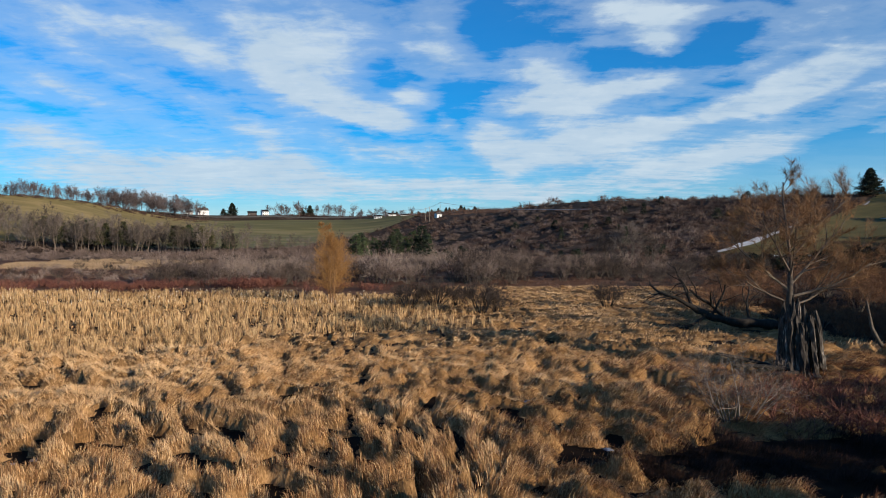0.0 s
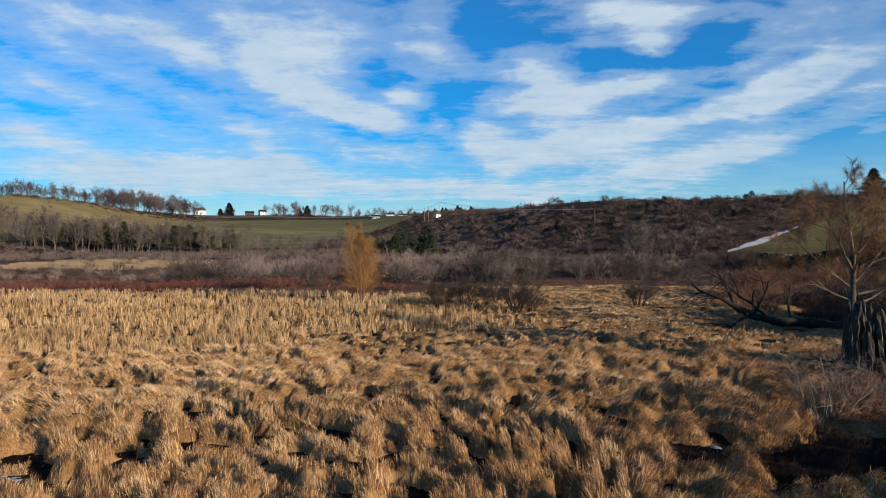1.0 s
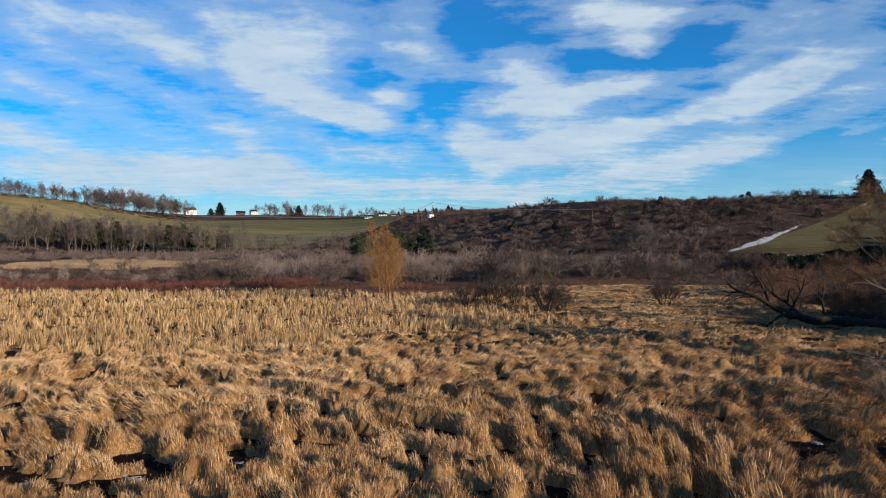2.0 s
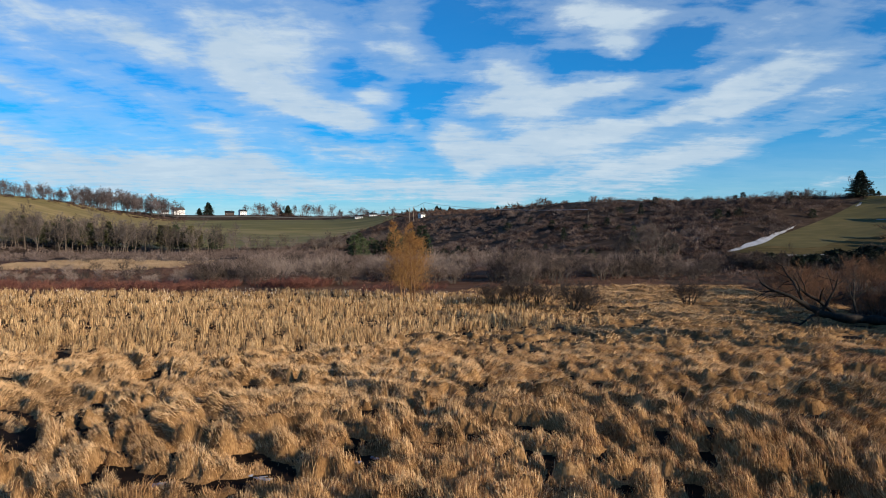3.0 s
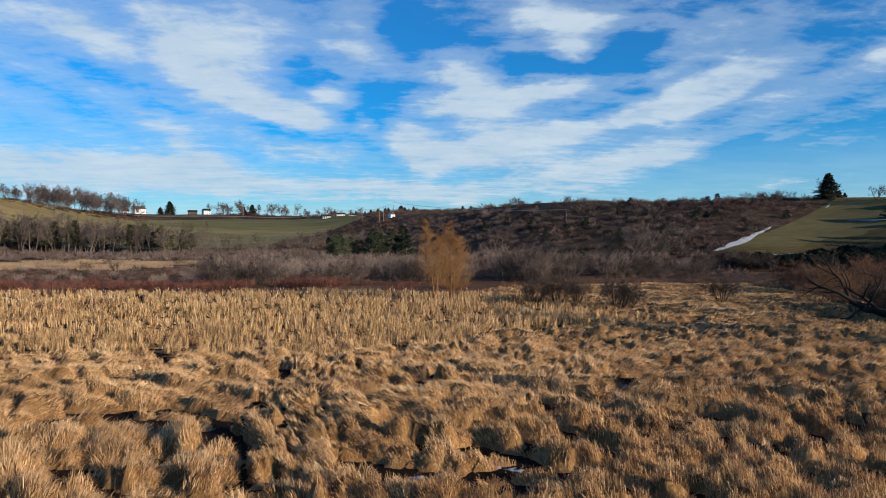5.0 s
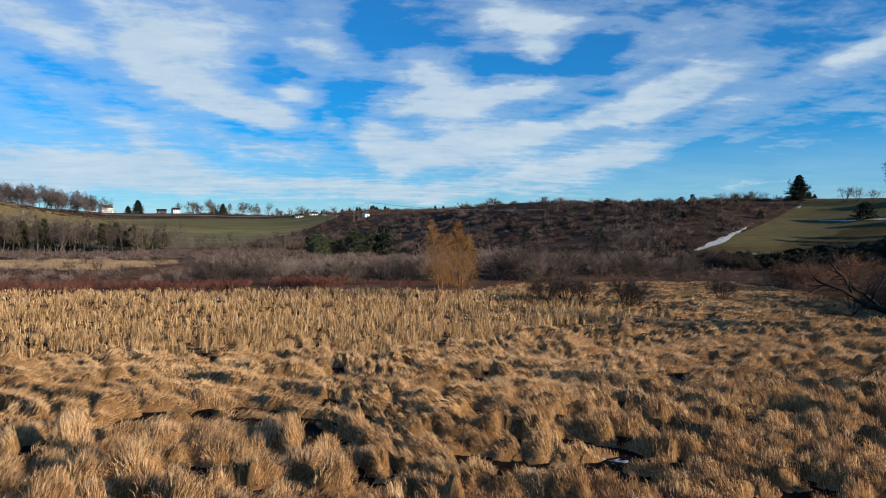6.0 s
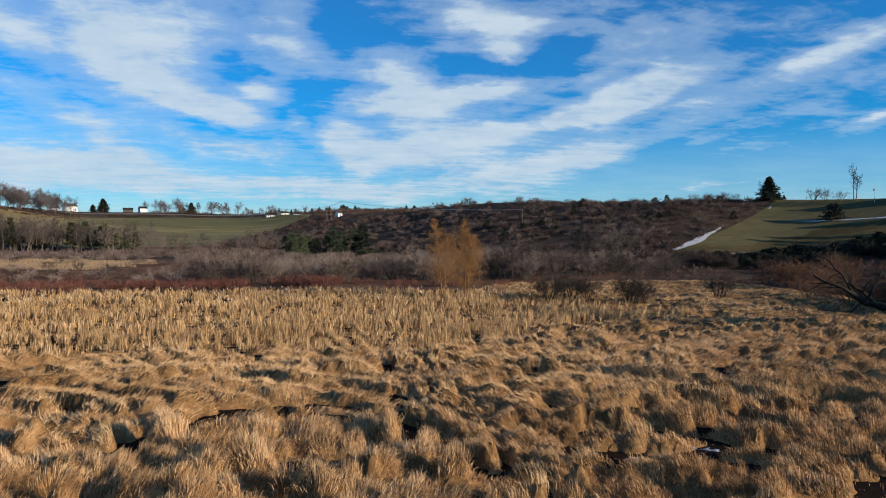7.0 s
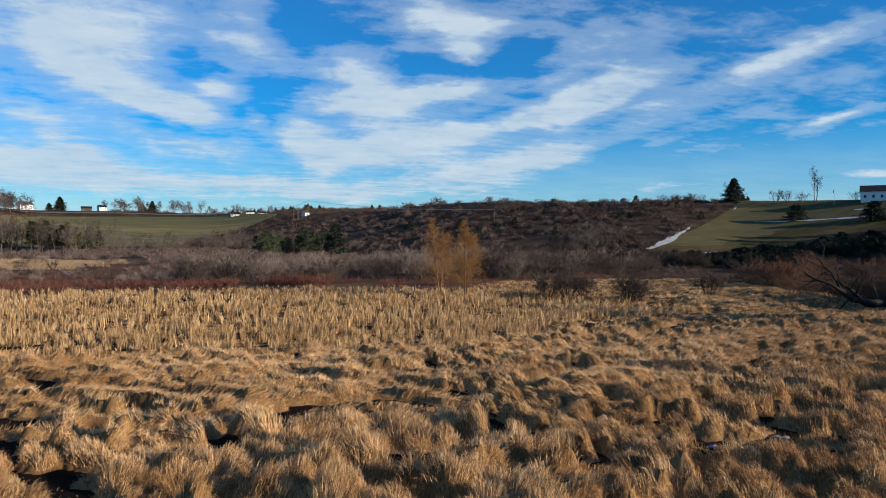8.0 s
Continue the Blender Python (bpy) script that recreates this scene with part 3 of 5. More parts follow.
def build_fields():
    draped("marsh_floor", M_PEAT_SHADE, 60, lambda s: (-165 + s * 260, -60), lambda s: (-165 + s * 260, 126), 0.012, 50, "wet peat of the marsh floor, blackened for shade between tussocks", "marsh")
    draped("valley_floor", M_VALLEY, 90, lambda s: (-175 + s * 215, 124), lambda s: (-260 + s * 300, 300), 0.1, 60, "rusty wet meadow between the marsh and the thickets", "meadow")
    # rough lawn on the near hill, its lower edge along the dark bank
    draped("lawn", M_LAWN, 110, lambda s: (88.5 + s * 150, lawn_low(88.5 + s * 150)), lambda s: polar(36.6 + s * 30, 374), 0.22, 70, "sloping mown lawn of dull winter green", "lawn")
    draped("rough_grass", M_ROUGHGRASS, 110, lambda s: (90 + s * 148, lawn_low(90 + s * 148) + 0.3), lambda s: (90 + s * 148 + 26 * min(1, s * 3) ** 0.7, lawn_low(90 + s * 148) + 4 + 23 * min(1, s * 3) ** 0.7 + 1.5 * math.sin(s * 40)), 0.30, 30, "rough tan grass at the foot of the lawn", "grass")
    # hay fields of the far slopes
    draped("hay_field", M_FIELD, 90, lambda s: polar(-62 + s * 44, float(field_low(-62 + s * 44))), lambda s: polar(-62 + s * 44, 690 + 6 * s), 0.3, 50, "mown tan hay field on a far slope", "field")
    draped("green_field", M_GREENFIELD, 60, lambda s: polar(-18 + s * 17, float(field_low(-18 + s * 17))), lambda s: polar(-18 + s * 20, 696 + 8 * s), 0.3, 50, "dull green meadow below a country road", "field")
    def strip(x0, y0, x1, y1, wide, seed, name, label, lift=0.34):
        """A melting strip of snow, ragged along its lower side."""
        dx, dy = x1 - x0, y1 - y0
        n = math.hypot(dx, dy)
        px, py = dy / n, -dx / n

        def low(s):
            w = wide * (math.sin(math.pi * min(1, max(0, s)) ** 0.6) ** 0.8) * (0.6 + 0.5 * float(lattice(np.array([s * n / 4.5]), np.array([seed * 1.0]), seed)[0]))
            return (x0 + s * dx + px * w, y0 + s * dy + py * w)

        draped(name, M_SNOW, 90, lambda s: (x0 + s * dx - px * 0.4 * math.sin(s * 31), y0 + s * dy - py * 0.4 * math.sin(s * 31)), low, lift, 6, label, "snow")

    strip(88.5, 222, 133, 257, 4.4, 3, "snow_strip", "melting strip of old snow along the lawn edge")
    strip(96, 214, 132, 214, 1.6, 4, "snow_strip", "thin patchy snow at the foot of the lawn")
    strip(171.5, 279, 177, 283.5, 1.4, 5, "snow_patch", "small snow patch near the top of the lawn")
    strip(164, 256, 206, 208, -2.6, 6, "snow_patch", "band of snow lying in the shade on the lawn")
    strip(189, 291, 192.5, 285.5, 1.2, 7, "snow_patch", "bright snow bank on the brow of the lawn")
    strip(198, 236, 205, 226, -2.4, 8, "snow_patch", "snow around a bed on the lawn")
    draped("road", M_ROAD, 80, lambda s: polar(-22 + s * 22, 716), lambda s: polar(-22 + s * 22, 722), 0.5, 3, "narrow pale country road", "road")


def build_mat():
    """The lodged grass mat as one relief, finer towards the near side."""
    ys = [-38.0]
    while ys[-1] < 152:
        ys.append(ys[-1] + (0.4 if ys[-1] < 12 else 0.14 + 0.004 * ys[-1]))
    xs, ys = np.arange(-138, 84, 0.24), np.array(ys)
    X, Y = np.meshgrid(xs, ys)
    x, y = X.ravel() + 0.12 * np.sin(Y.ravel() * 5), Y.ravel()
    tall = tussock(x, y)[0] * grow(x, y) * (shade_zone(x, y) < 0.2 + 0.9 * lattice(x / 1.1, y / 1.1, 19))
    z = land(x, y) + tall * (1 - 0.8 * reedy(x, y)) * (0.84 - 0.12 * standing(x, y)) - 0.03
    n, k = len(ys), len(xs)
    i, j = np.meshgrid(np.arange(n - 1), np.arange(k - 1), indexing="ij")
    a = i * k + j
    q = np.stack([a, a + 1, a + k + 1, a + k], -1).reshape(-1, 4)
    keep = (np.abs(xs[j.ravel()] + 25) < 32 + 0.86 * np.maximum(ys[i.ravel()], 14)) & (np.maximum(np.maximum(tall[a], tall[a + 1]), np.maximum(tall[a + k], tall[a + k + 1])).ravel() > 0.09 - 0.035 * sstep(60, 78, ys[i.ravel()]))
    v, q = np.stack([x, y, z], 1), q[keep]
    far = y[q[:, 0]] + 12 * lattice(x[q[:, 0]] / 3, y[q[:, 0]] / 3, 91) > 66
    tagged(put("lodged_grass", mesh_np("lodged_grass", v, None, M_THATCH, True, q[~far])), "matted straw-coloured marsh grass bent over in tussocks", "grass", kind="stuff")
    tagged(put("bleached_grass", mesh_np("bleached_grass", v, None, M_FARMAT, True, q[far])), "smooth golden mat of fallen marsh grass", "grass", kind="stuff")


def build_meadow():
    """The strip of pale grass beyond the marsh."""
    rng = np.random.default_rng(15)
    x, y = rng.uniform(-172, -88, 60000), rng.uniform(205, 310, 60000)
    edge = ((x + 129) / 33) ** 4 + ((y - 257 + 0.2 * (x + 129)) / 36) ** 2 + 3.0 * (lattice(x / 14, y / 6, 65) - 0.5)
    x, y = x[edge < 0.9], y[edge < 0.9]
    p = np.stack([x, y, land(x, y)], 1)
    q = p + np.stack([rng.normal(0, 0.25, len(x)), rng.normal(0, 0.25, len(x)), rng.uniform(0.5, 1.0, len(x))], 1)
    v, t = slivers(p, q, rng.uniform(0.25, 0.5, len(x)), rng)
    tagged(put("tan_meadow", mesh_np("tan_meadow", v, t, M_TANGRASS)), "strip of pale tan grass on the valley floor", "grass", kind="stuff")


def blades(rng, x, y, base, length, lean, heading, width):
    """Bent leaf blades: three three-cornered faces each."""
    n = len(x)
    h = np.stack([np.cos(heading), np.sin(heading), np.zeros(n)], 1)
    p0 = np.stack([x, y, base], 1)
    up = np.array([0, 0, 1.0])
    a1, a2 = lean * 0.45, np.minimum(lean * 1.35, 1.9)
    p1 = p0 + (h * np.sin(a1)[:, None] + up * np.cos(a1)[:, None]) * (length * 0.55)[:, None]
    p2 = p1 + (h * np.sin(a2)[:, None] + up * np.cos(a2)[:, None]) * (length * 0.45)[:, None]
    turn = rng.uniform(0, np.pi, n)
    s = np.stack([np.cos(turn), np.sin(turn), 0.2 * rng.normal(size=n)], 1) * (width / 2)[:, None]
    v = np.stack([p0 - s * 0.8, p0 + s * 0.8, p1 - s, p1 + s, p2], 1).reshape(-1, 3)
    t = np.array([[0, 1, 3], [0, 3, 2], [2, 3, 4]])
    return v, (t[None] + (np.arange(n) * 5)[:, None, None]).reshape(-1, 3)


def scatter(rng, n, y0, y1, spread=0.70, pad=34):
    """Chance places in the wedge of marsh between y0 and y1."""
    y = np.sqrt(rng.uniform(y0 ** 2, y1 ** 2, n))
    x = -25 + rng.uniform(-1, 1, n) * (pad + spread * y)
    return x, y


def build_grass():
    rng = np.random.default_rng(5)
    straw, rusty, bright, dull, sedge = ([], []), ([], []), ([], []), ([], []), ([], [])
    for n, y0, y1, w in ((660000, 19, 36, 0.0145), (660000, 36, 62, 0.022), (380000, 62, 148, 0.05)):
        x, y = scatter(rng, n, y0, y1)
        tall, ox, oy, tone = tussock(x, y)
        g = grow(x, y)
        ok = (rng.uniform(0, 1, n) < 0.012 + 0.95 * sstep(0.02, 0.16, tall)) & ((g > 0.3) | (x > 40) & (x < 95) & (y > 36)) & (rng.uniform(0, 1, n) > reedy(x, y) * 0.6)
        x, y, tall, ox, oy, tone = x[ok], y[ok], tall[ok], ox[ok], oy[ok], tone[ok]
        n = len(x)
        # blades are combed over each tussock, one way on each, and spill outwards; some tussocks stand, some lie flat
        lodged = np.maximum(sstep(-30, -8, x), 0.6 * (1 - sstep(-40, -30, x))) * (1 - standing(x, y))
        wind = -0.65 * lodged + 2.9 * (1 - lodged) + (1 - 0.45 * lodged) * (3.4 * (lattice(x / 9, y / 9, 41) - 0.5) + 2.4 * (tone - 0.5))
        flat = sstep(0.5, 0.75, lattice(x / 8, y / 8, 43))
        wx, wy = np.cos(wind) * (0.55 + 0.5 * flat) + ox * 0.9, np.sin(wind) * (0.55 + 0.5 * flat) + oy * 0.9
        heading = np.arctan2(wy, wx) + rng.normal(0, 0.45, n)
        upright = standing(x, y)
        lean = np.clip((0.8 + 0.5 * np.hypot(wx, wy) - 0.35 * (tone > 0.75)) * (1 - 0.55 * upright) + rng.normal(0, 0.3, n), 0.05, 1.5)
        length = (0.2 + 0.13 * tall + 0.06 * lodged) * (1 - 0.14 * sstep(34, 44, y)) * rng.uniform(0.5, 1.8, n)
        base = land(x, y) + tall * (0.88 - 0.12 * upright) * grow(x, y) - 0.08
        rust = rng.uniform(0, 1, n) < 0.85 * sstep(9, 20, x) * (1 - sstep(50, 62, y)) + 0.14 * sstep(-34, 0, x) * (1 - sstep(60, 90, y))
        # paler straw in this oval stands for the sheen of lodged grass
        pale = (rng.uniform(0, 1, n) < 0.65 * sstep(0.1, 0.6, 1 - ((x + 42) / 46) ** 2 - ((y - 46) / 24) ** 2 + 0.8 * (lattice(x / 6, y / 6, 67) - 0.5))) & ~rust
        pale |= (tone > 0.78) & (rng.uniform(0, 1, n) < 0.6) & ~rust
        pale |= (y < 42) & (x > -25) & (x < 12) & (rng.uniform(0, 1, n) < 0.22) & ~rust
        pale |= (x > -30) & (x < 26) & (y > 42) & (y < 92) & (rng.uniform(0, 1, n) < 0.62) & ~rust
        pale |= (x > 4) & (y > 92) & (rng.uniform(0, 1, n) < 0.7)
        brown = ((tone < 0.25) & (rng.uniform(0, 1, n) < 0.3 + 0.2 * sstep(-45, -10, x)) | (rng.uniform(0, 1, n) < 0.6 * sstep(-66, -36, x) * (1 - sstep(36, 52, y)))) & ~rust & ~pale
        # near-black blades stand for shade, and for dark brush beyond the mat
        dark = (shade_zone(x, y) > rng.uniform(0.1, 0.9, n)) | (grow(x, y) < 0.3)
        if y0 > 35:
            top = base + length * np.cos(lean) + 0.08
            v, t = slivers(np.stack([x, y, base], 1), np.stack([x + length * np.sin(lean) * np.cos(heading), y + length * np.sin(lean) * np.sin(heading), top], 1), w * rng.uniform(0.7, 1.6, n), rng)
            k, t = 3, np.array([[0, 1, 2]])
        else:
            v, t = blades(rng, x, y, base, length, lean, heading, w * rng.uniform(0.6, 1.4, n))
            k, t = 5, np.array([[0, 1, 3], [0, 3, 2], [2, 3, 4]])
        v = v.reshape(-1, k, 3)
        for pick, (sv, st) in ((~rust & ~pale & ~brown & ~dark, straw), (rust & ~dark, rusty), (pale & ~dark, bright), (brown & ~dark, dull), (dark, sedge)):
            own, start = v[pick], sum(len(a) for a in sv)
            sv.append(own.reshape(-1, 3))
            st.append((t[None] + (np.arange(len(own)) * k)[:, None, None]).reshape(-1, 3) + start)
    tagged(put("rusty_grass", mesh_np("rusty_grass", np.concatenate(rusty[0]), np.concatenate(rusty[1]), M_RUST)), "rusty red-brown sedge at the marsh's drier edge", "grass", kind="stuff")
    tagged(put("brown_grass", mesh_np("brown_grass", np.concatenate(dull[0]), np.concatenate(dull[1]), M_BROWN)), "brown dead marsh grass between paler tufts", "grass", kind="stuff")
    tagged(put("dark_sedge", mesh_np("dark_sedge", np.concatenate(sedge[0]), np.concatenate(sedge[1]), M_SHADE_SEDGE)), "almost black sedge, its colour deepened to stand for shade", "grass", kind="stuff")
    tagged(put("pale_grass", mesh_np("pale_grass", np.concatenate(bright[0]), np.concatenate(bright[1]), M_PALE)), "pale straw marsh grass, its sheen partly put into the colour", "grass", kind="stuff")
    tagged(put("marsh_grass", mesh_np("marsh_grass", np.concatenate(straw[0]), np.concatenate(straw[1]), M_STRAW)), "dry golden marsh grass leaning in wind-blown tufts", "grass", kind="stuff")
    # upright reeds, in small stands
    vs, ts, off = [], [], 0
    for n, y0, y1, w, k in ((5400, 42, 75, 0.034, 24), (11500, 75, 132, 0.055, 13)):
        cx, cy = scatter(rng, n, y0, y1)
        ok = (rng.uniform(0, 1, n) < reedy(cx, cy)) & (cx < 0 + 20 * lattice(cy / 5, cx / 5, 8)) & (lattice(cx / 2.0, cy / 2.6, 51) > 0.24)
        ok &= cy < 124 + 6 * lattice(cx / 6, cy / 6, 52) - np.clip(cx + 30, 0, 60) * 0.35
        cx, cy = cx[ok], cy[ok]
        m = len(cx)
        ch, cl = np.repeat(rng.uniform(0, 6.28, m), k), np.repeat(np.abs(rng.normal(0, 0.16, m)), k)
        tall = np.repeat((0.75 + 0.75 * lattice(cx / 5, cy / 5, 53)) * rng.uniform(0.7, 1.2, m), k)
        cx, cy = np.repeat(cx, k), np.repeat(cy, k)
        n = len(cx)
        x, y = cx + rng.normal(0, 0.13, n), cy + rng.normal(0, 0.13, n)
        v, t = blades(rng, x, y, land(x, y), tall * rng.uniform(0.65, 1.15, n), cl + np.abs(rng.normal(0, 0.18, n)), ch + rng.normal(0, 0.6, n), w * rng.uniform(0.6, 1.4, n))
        vs.append(v), ts.append(t + off)
        off += len(v)
    tagged(put("reed_bed", mesh_np("reed_bed", np.concatenate(vs), np.concatenate(ts), M_REED)), "upright pale cattail reeds in a dense winter bed", "reeds", kind="stuff")

    # fluffy seed heads over the far reeds
    x, y = scatter(rng, 3000, 96, 132)
    ok = (rng.uniform(0, 1, len(x)) < reedy(x, y)) & (x < 0) & (y < 122 - np.clip(x + 30, 0, 60) * 0.35)
    x, y = x[ok], y[ok]
    p = np.stack([x, y, land(x, y) + rng.uniform(1.0, 1.6, len(x))], 1)
    q = p + np.stack([rng.normal(0, 0.04, len(x)), rng.normal(0, 0.04, len(x)), rng.uniform(0.18, 0.34, len(x))], 1)
    v, t = slivers(p, q, rng.uniform(0.06, 0.1, len(x)), rng)
    tagged(put("seed_heads", mesh_np("seed_heads", v, t, M_FLUFF)), "pale fluffy seed heads of the cattails", "reeds", kind="stuff")
    # thin ice in the hollows
    for px, py, pr in POOLS:
        for k in range(3):
            cx, cy = px + rng.normal(0, 0.5) * pr, py + rng.normal(0, 0.3) * pr
            a = np.linspace(0, 2 * np.pi, 12)[:-1]
            r = pr * rng.uniform(0.04, 0.32, 11)
            z = 0.035 + 0.006 * k
            v = np.stack([cx + 1.4 * r * np.cos(a), cy + r * np.sin(a), np.full(11, z)], 1)
            v = np.concatenate([v, v - [0, 0, 0.03], [[cx, cy, z + 0.004]]])
            t = [(i, (i + 1) % 11, 22) for i in range(11)]
            q = [(i, i + 11, (i + 1) % 11 + 11, (i + 1) % 11) for i in range(11)]
            tagged(put("ice_patch", mesh_np("ice_patch", v, t, M_ICE, False, q)), "broken bluish ice in a hollow between tussocks", "ice", "ice patches")


# ---------------------------------------------------------------- growing things
def sprout(rng, p, way, length, radius, level, last, kids, ratio, rise, wander, out, split=0.3, taper=0.45):
    """Grows one limb and its side limbs into out: rows of start, end, radii, level."""
    n = 4 if level == 0 else 2 if level == last else 3
    way = Vector(way).normalized()
    p = Vector(p)
    pts, rad = [p.copy()], [radius]
    for i in range(n):
        way = (way + Vector(rng.normal(0, wander, 3)) + Vector((0, 0, rise))).normalized()
        p = p + way * (length / n)
        pts.append(p.copy())
        rad.append(radius * (1 - 0.62 * (i + 1) / n) if level < last else radius * (1 - 0.85 * (i + 1) / n))
        out.append((tuple(pts[-2]), tuple(p), rad[-2], rad[-1], level))
    if level >= last:
        return
    count = kids[min(level, len(kids) - 1)]
    for k in range(count):
        f = split + (1 - split) * (k + rng.uniform(0.2, 0.9)) / count
        i = min(n - 1, int(f * n))
        q = pts[i].lerp(pts[i + 1], f * n - i)
        axis = (pts[i + 1] - pts[i]).normalized()
        side = axis.cross(Vector(rng.normal(0, 1, 3))).normalized()
        ang = rng.uniform(0.45, 0.95)
        w = axis * math.cos(ang) + side * math.sin(ang)
        sprout(rng, q, w, length * ratio * rng.uniform(0.7, 1.2) * (1.15 - (taper if level == 0 else 0.45) * f), max(0.004, rad[i] * 0.55), level + 1, last, kids, ratio, rise, wander, out, split, taper)


def wood_mesh(name, rows, mat, sides=5):
    """Limbs as unbroken tapered tubes: rows that follow on from one another share their rings."""
    V, Q, off = [], [], 0
    a = np.arange(sides) * 2 * np.pi / sides
    k = np.arange(sides)
    i = 0
    while i < len(rows):
        j = i
        while j + 1 < len(rows) and rows[j + 1][0] == rows[j][1]:
            j += 1
        pts = np.array([rows[i][0]] + [r[1] for r in rows[i:j + 1]], float)
        rad = np.array([rows[i][2]] + [r[3] for r in rows[i:j + 1]], float)
        way = np.gradient(pts, axis=0)
        way = unit(way)
        main = unit(pts[-1] - pts[0])
        ref = np.array([1.0, 0.3, 0]) if abs(main[2]) > 0.8 else np.array([0, 0, 1.0])
        side = unit(np.cross(way, ref))
        up = np.cross(side, way)
        V.append((pts[:, None] + (side[:, None] * np.cos(a)[None, :, None] + up[:, None] * np.sin(a)[None, :, None]) * rad[:, None, None]).reshape(-1, 3))
        for m in range(len(pts) - 1):
            Q.append(np.stack([k, (k + 1) % sides, (k + 1) % sides + sides, k + sides], 1) + off + m * sides)
        off += len(pts) * sides
        i = j + 1
    return mesh_np(name, np.concatenate(V), None, mat, True, np.concatenate(Q))


def twig_mesh(name, rows, mat, rng, width, spray=0, spray_len=0.4, droop=0.0):
    """Slivers along the thin limbs, with a spray of finer ones off each."""
    p0, p1 = np.array([r[0] for r in rows]), np.array([r[1] for r in rows])
    w = np.maximum(np.array([r[2] for r in rows]) * 1.6, width)
    P, Q, W = [p0], [p0 + (p1 - p0) * 1.15], [w]
    for k in range(spray):
        f = rng.uniform(0.1, 1, (len(p0), 1))
        b = p0 + (p1 - p0) * f
        d = unit(p1 - p0) + rng.normal(0, 0.6, p0.shape) + np.array([0, 0, 0.25 - droop])
        P.append(b), Q.append(b + unit(d) * spray_len * rng.uniform(0.5, 1.3, (len(b), 1))), W.append(np.full(len(b), width * 0.8))
    v, t = slivers(np.concatenate(P), np.concatenate(Q), np.concatenate(W), rng)
    return mesh_np(name, v, t, mat)


def bare_plant(name, seed, stems, height, fan, radius, last, kids, ratio, rise, wander, wood, twig, width, spray, spray_len, cut=1, base=0.15, droop=0.0, split=0.3):
    """A leafless tree or shrub: an Empty with wood and twigs as its parts."""
    rng = np.random.default_rng(seed)
    rows = []
    for k in range(stems):
        a = 2 * math.pi * (k + rng.uniform(-0.3, 0.3)) / stems
        f = fan * rng.uniform(0.5, 1.2)
        sprout(rng, (base * math.cos(a), base * math.sin(a), -0.1), (f * math.cos(a), f * math.sin(a), 1), height * rng.uniform(0.5, 0.68), radius * rng.uniform(0.7, 1.1), 0, last, kids, ratio, rise, wander, rows, split)
    top = max(r[1][2] for r in rows)
    s = height / top
    rows = [(tuple(np.array(r[0]) * s), tuple(np.array(r[1]) * s), r[2], r[3], r[4]) for r in rows]
    thing = new(name)
    tagged(put("trunk", wood_mesh(name + "_wood", [r for r in rows if r[4] <= cut], wood), thing), kind="" if stems == 1 else "stuff")
    tagged(put("crown", twig_mesh(name + "_twigs", [r for r in rows if r[4] > cut], twig, rng, width, spray, spray_len, droop), thing), kind="stuff")
    return thing


def conifer(name, seed, height, reach, mat, tiers, boughs, tufts, bare=0.12, tuft=0.5, shape=1.0):
    """A needle tree: tapered trunk and tiers of boughs set with needle sprays."""
    rng = np.random.default_rng(seed)
    thing = new(name)
    zs = np.linspace(0, height * 0.96, 7)
    ctr = np.cumsum(rng.normal(0, 0.03, (7, 2)), 0)
    rows = [((*ctr[i], zs[i]), (*ctr[i + 1], zs[i + 1]), height * 0.018 * (1 - 0.9 * i / 6), height * 0.018 * (1 - 0.9 * (i + 1) / 6), 0) for i in range(6)]
    P, Q, W, B = [], [], [], []
    for t in range(tiers):
        f = bare + (1 - bare) * (t + rng.uniform(-0.3, 0.3)) / tiers
        z, r = height * f, reach * (1 - f) ** shape * rng.uniform(0.75, 1.12) + 0.12
        for b in range(boughs):
            a = rng.uniform(0, 6.283)
            L = r * rng.uniform(0.6, 1.15)
            tip = np.array([math.cos(a) * L, math.sin(a) * L, z + L * rng.uniform(-0.28, 0.22)])
            root = np.array([0, 0, z])
            B.append((tuple(root), tuple(tip), 0.03 * L + 0.01, 0.01, 1))
            g = rng.uniform(0.25, 1.0, (tufts, 1))
            q = root + (tip - root) * g + rng.normal(0, 0.1 * tuft, (tufts, 3))
            d = unit(tip - root)[None] * 0.7 + rng.normal(0, 0.6, (tufts, 3)) + np.array([0, 0, 0.1])
            P.append(q), Q.append(q + unit(d) * tuft * rng.uniform(0.6, 1.3, (tufts, 1))), W.append(tuft * rng.uniform(0.25, 0.5, tufts))
    put("trunk", wood_mesh(name + "_trunk", rows + B, M_BARK, 5), thing)
    v, t = slivers(np.concatenate(P), np.concatenate(Q), np.concatenate(W), rng)
    put("crown", mesh_np(name + "_crown", v, t, mat), thing)
    return thing


def stand(thing, x, y, turn=0.0, size=1.0, sink=0.0):
    """Sets a thing on the land."""
    thing.matrix_basis = pose(x, y, float(land(x, y)) - sink, 0, 0, turn) @ Matrix.Diagonal((size, size, size, 1))
    return thing


def copy_at(thing, x, y, turn=0.0, size=1.0, sink=0.0):
    c = copy_thing(thing, pose(x, y, float(land(x, y)) - sink, 0, 0, turn))
    c.scale = (size, size, size)
    return c


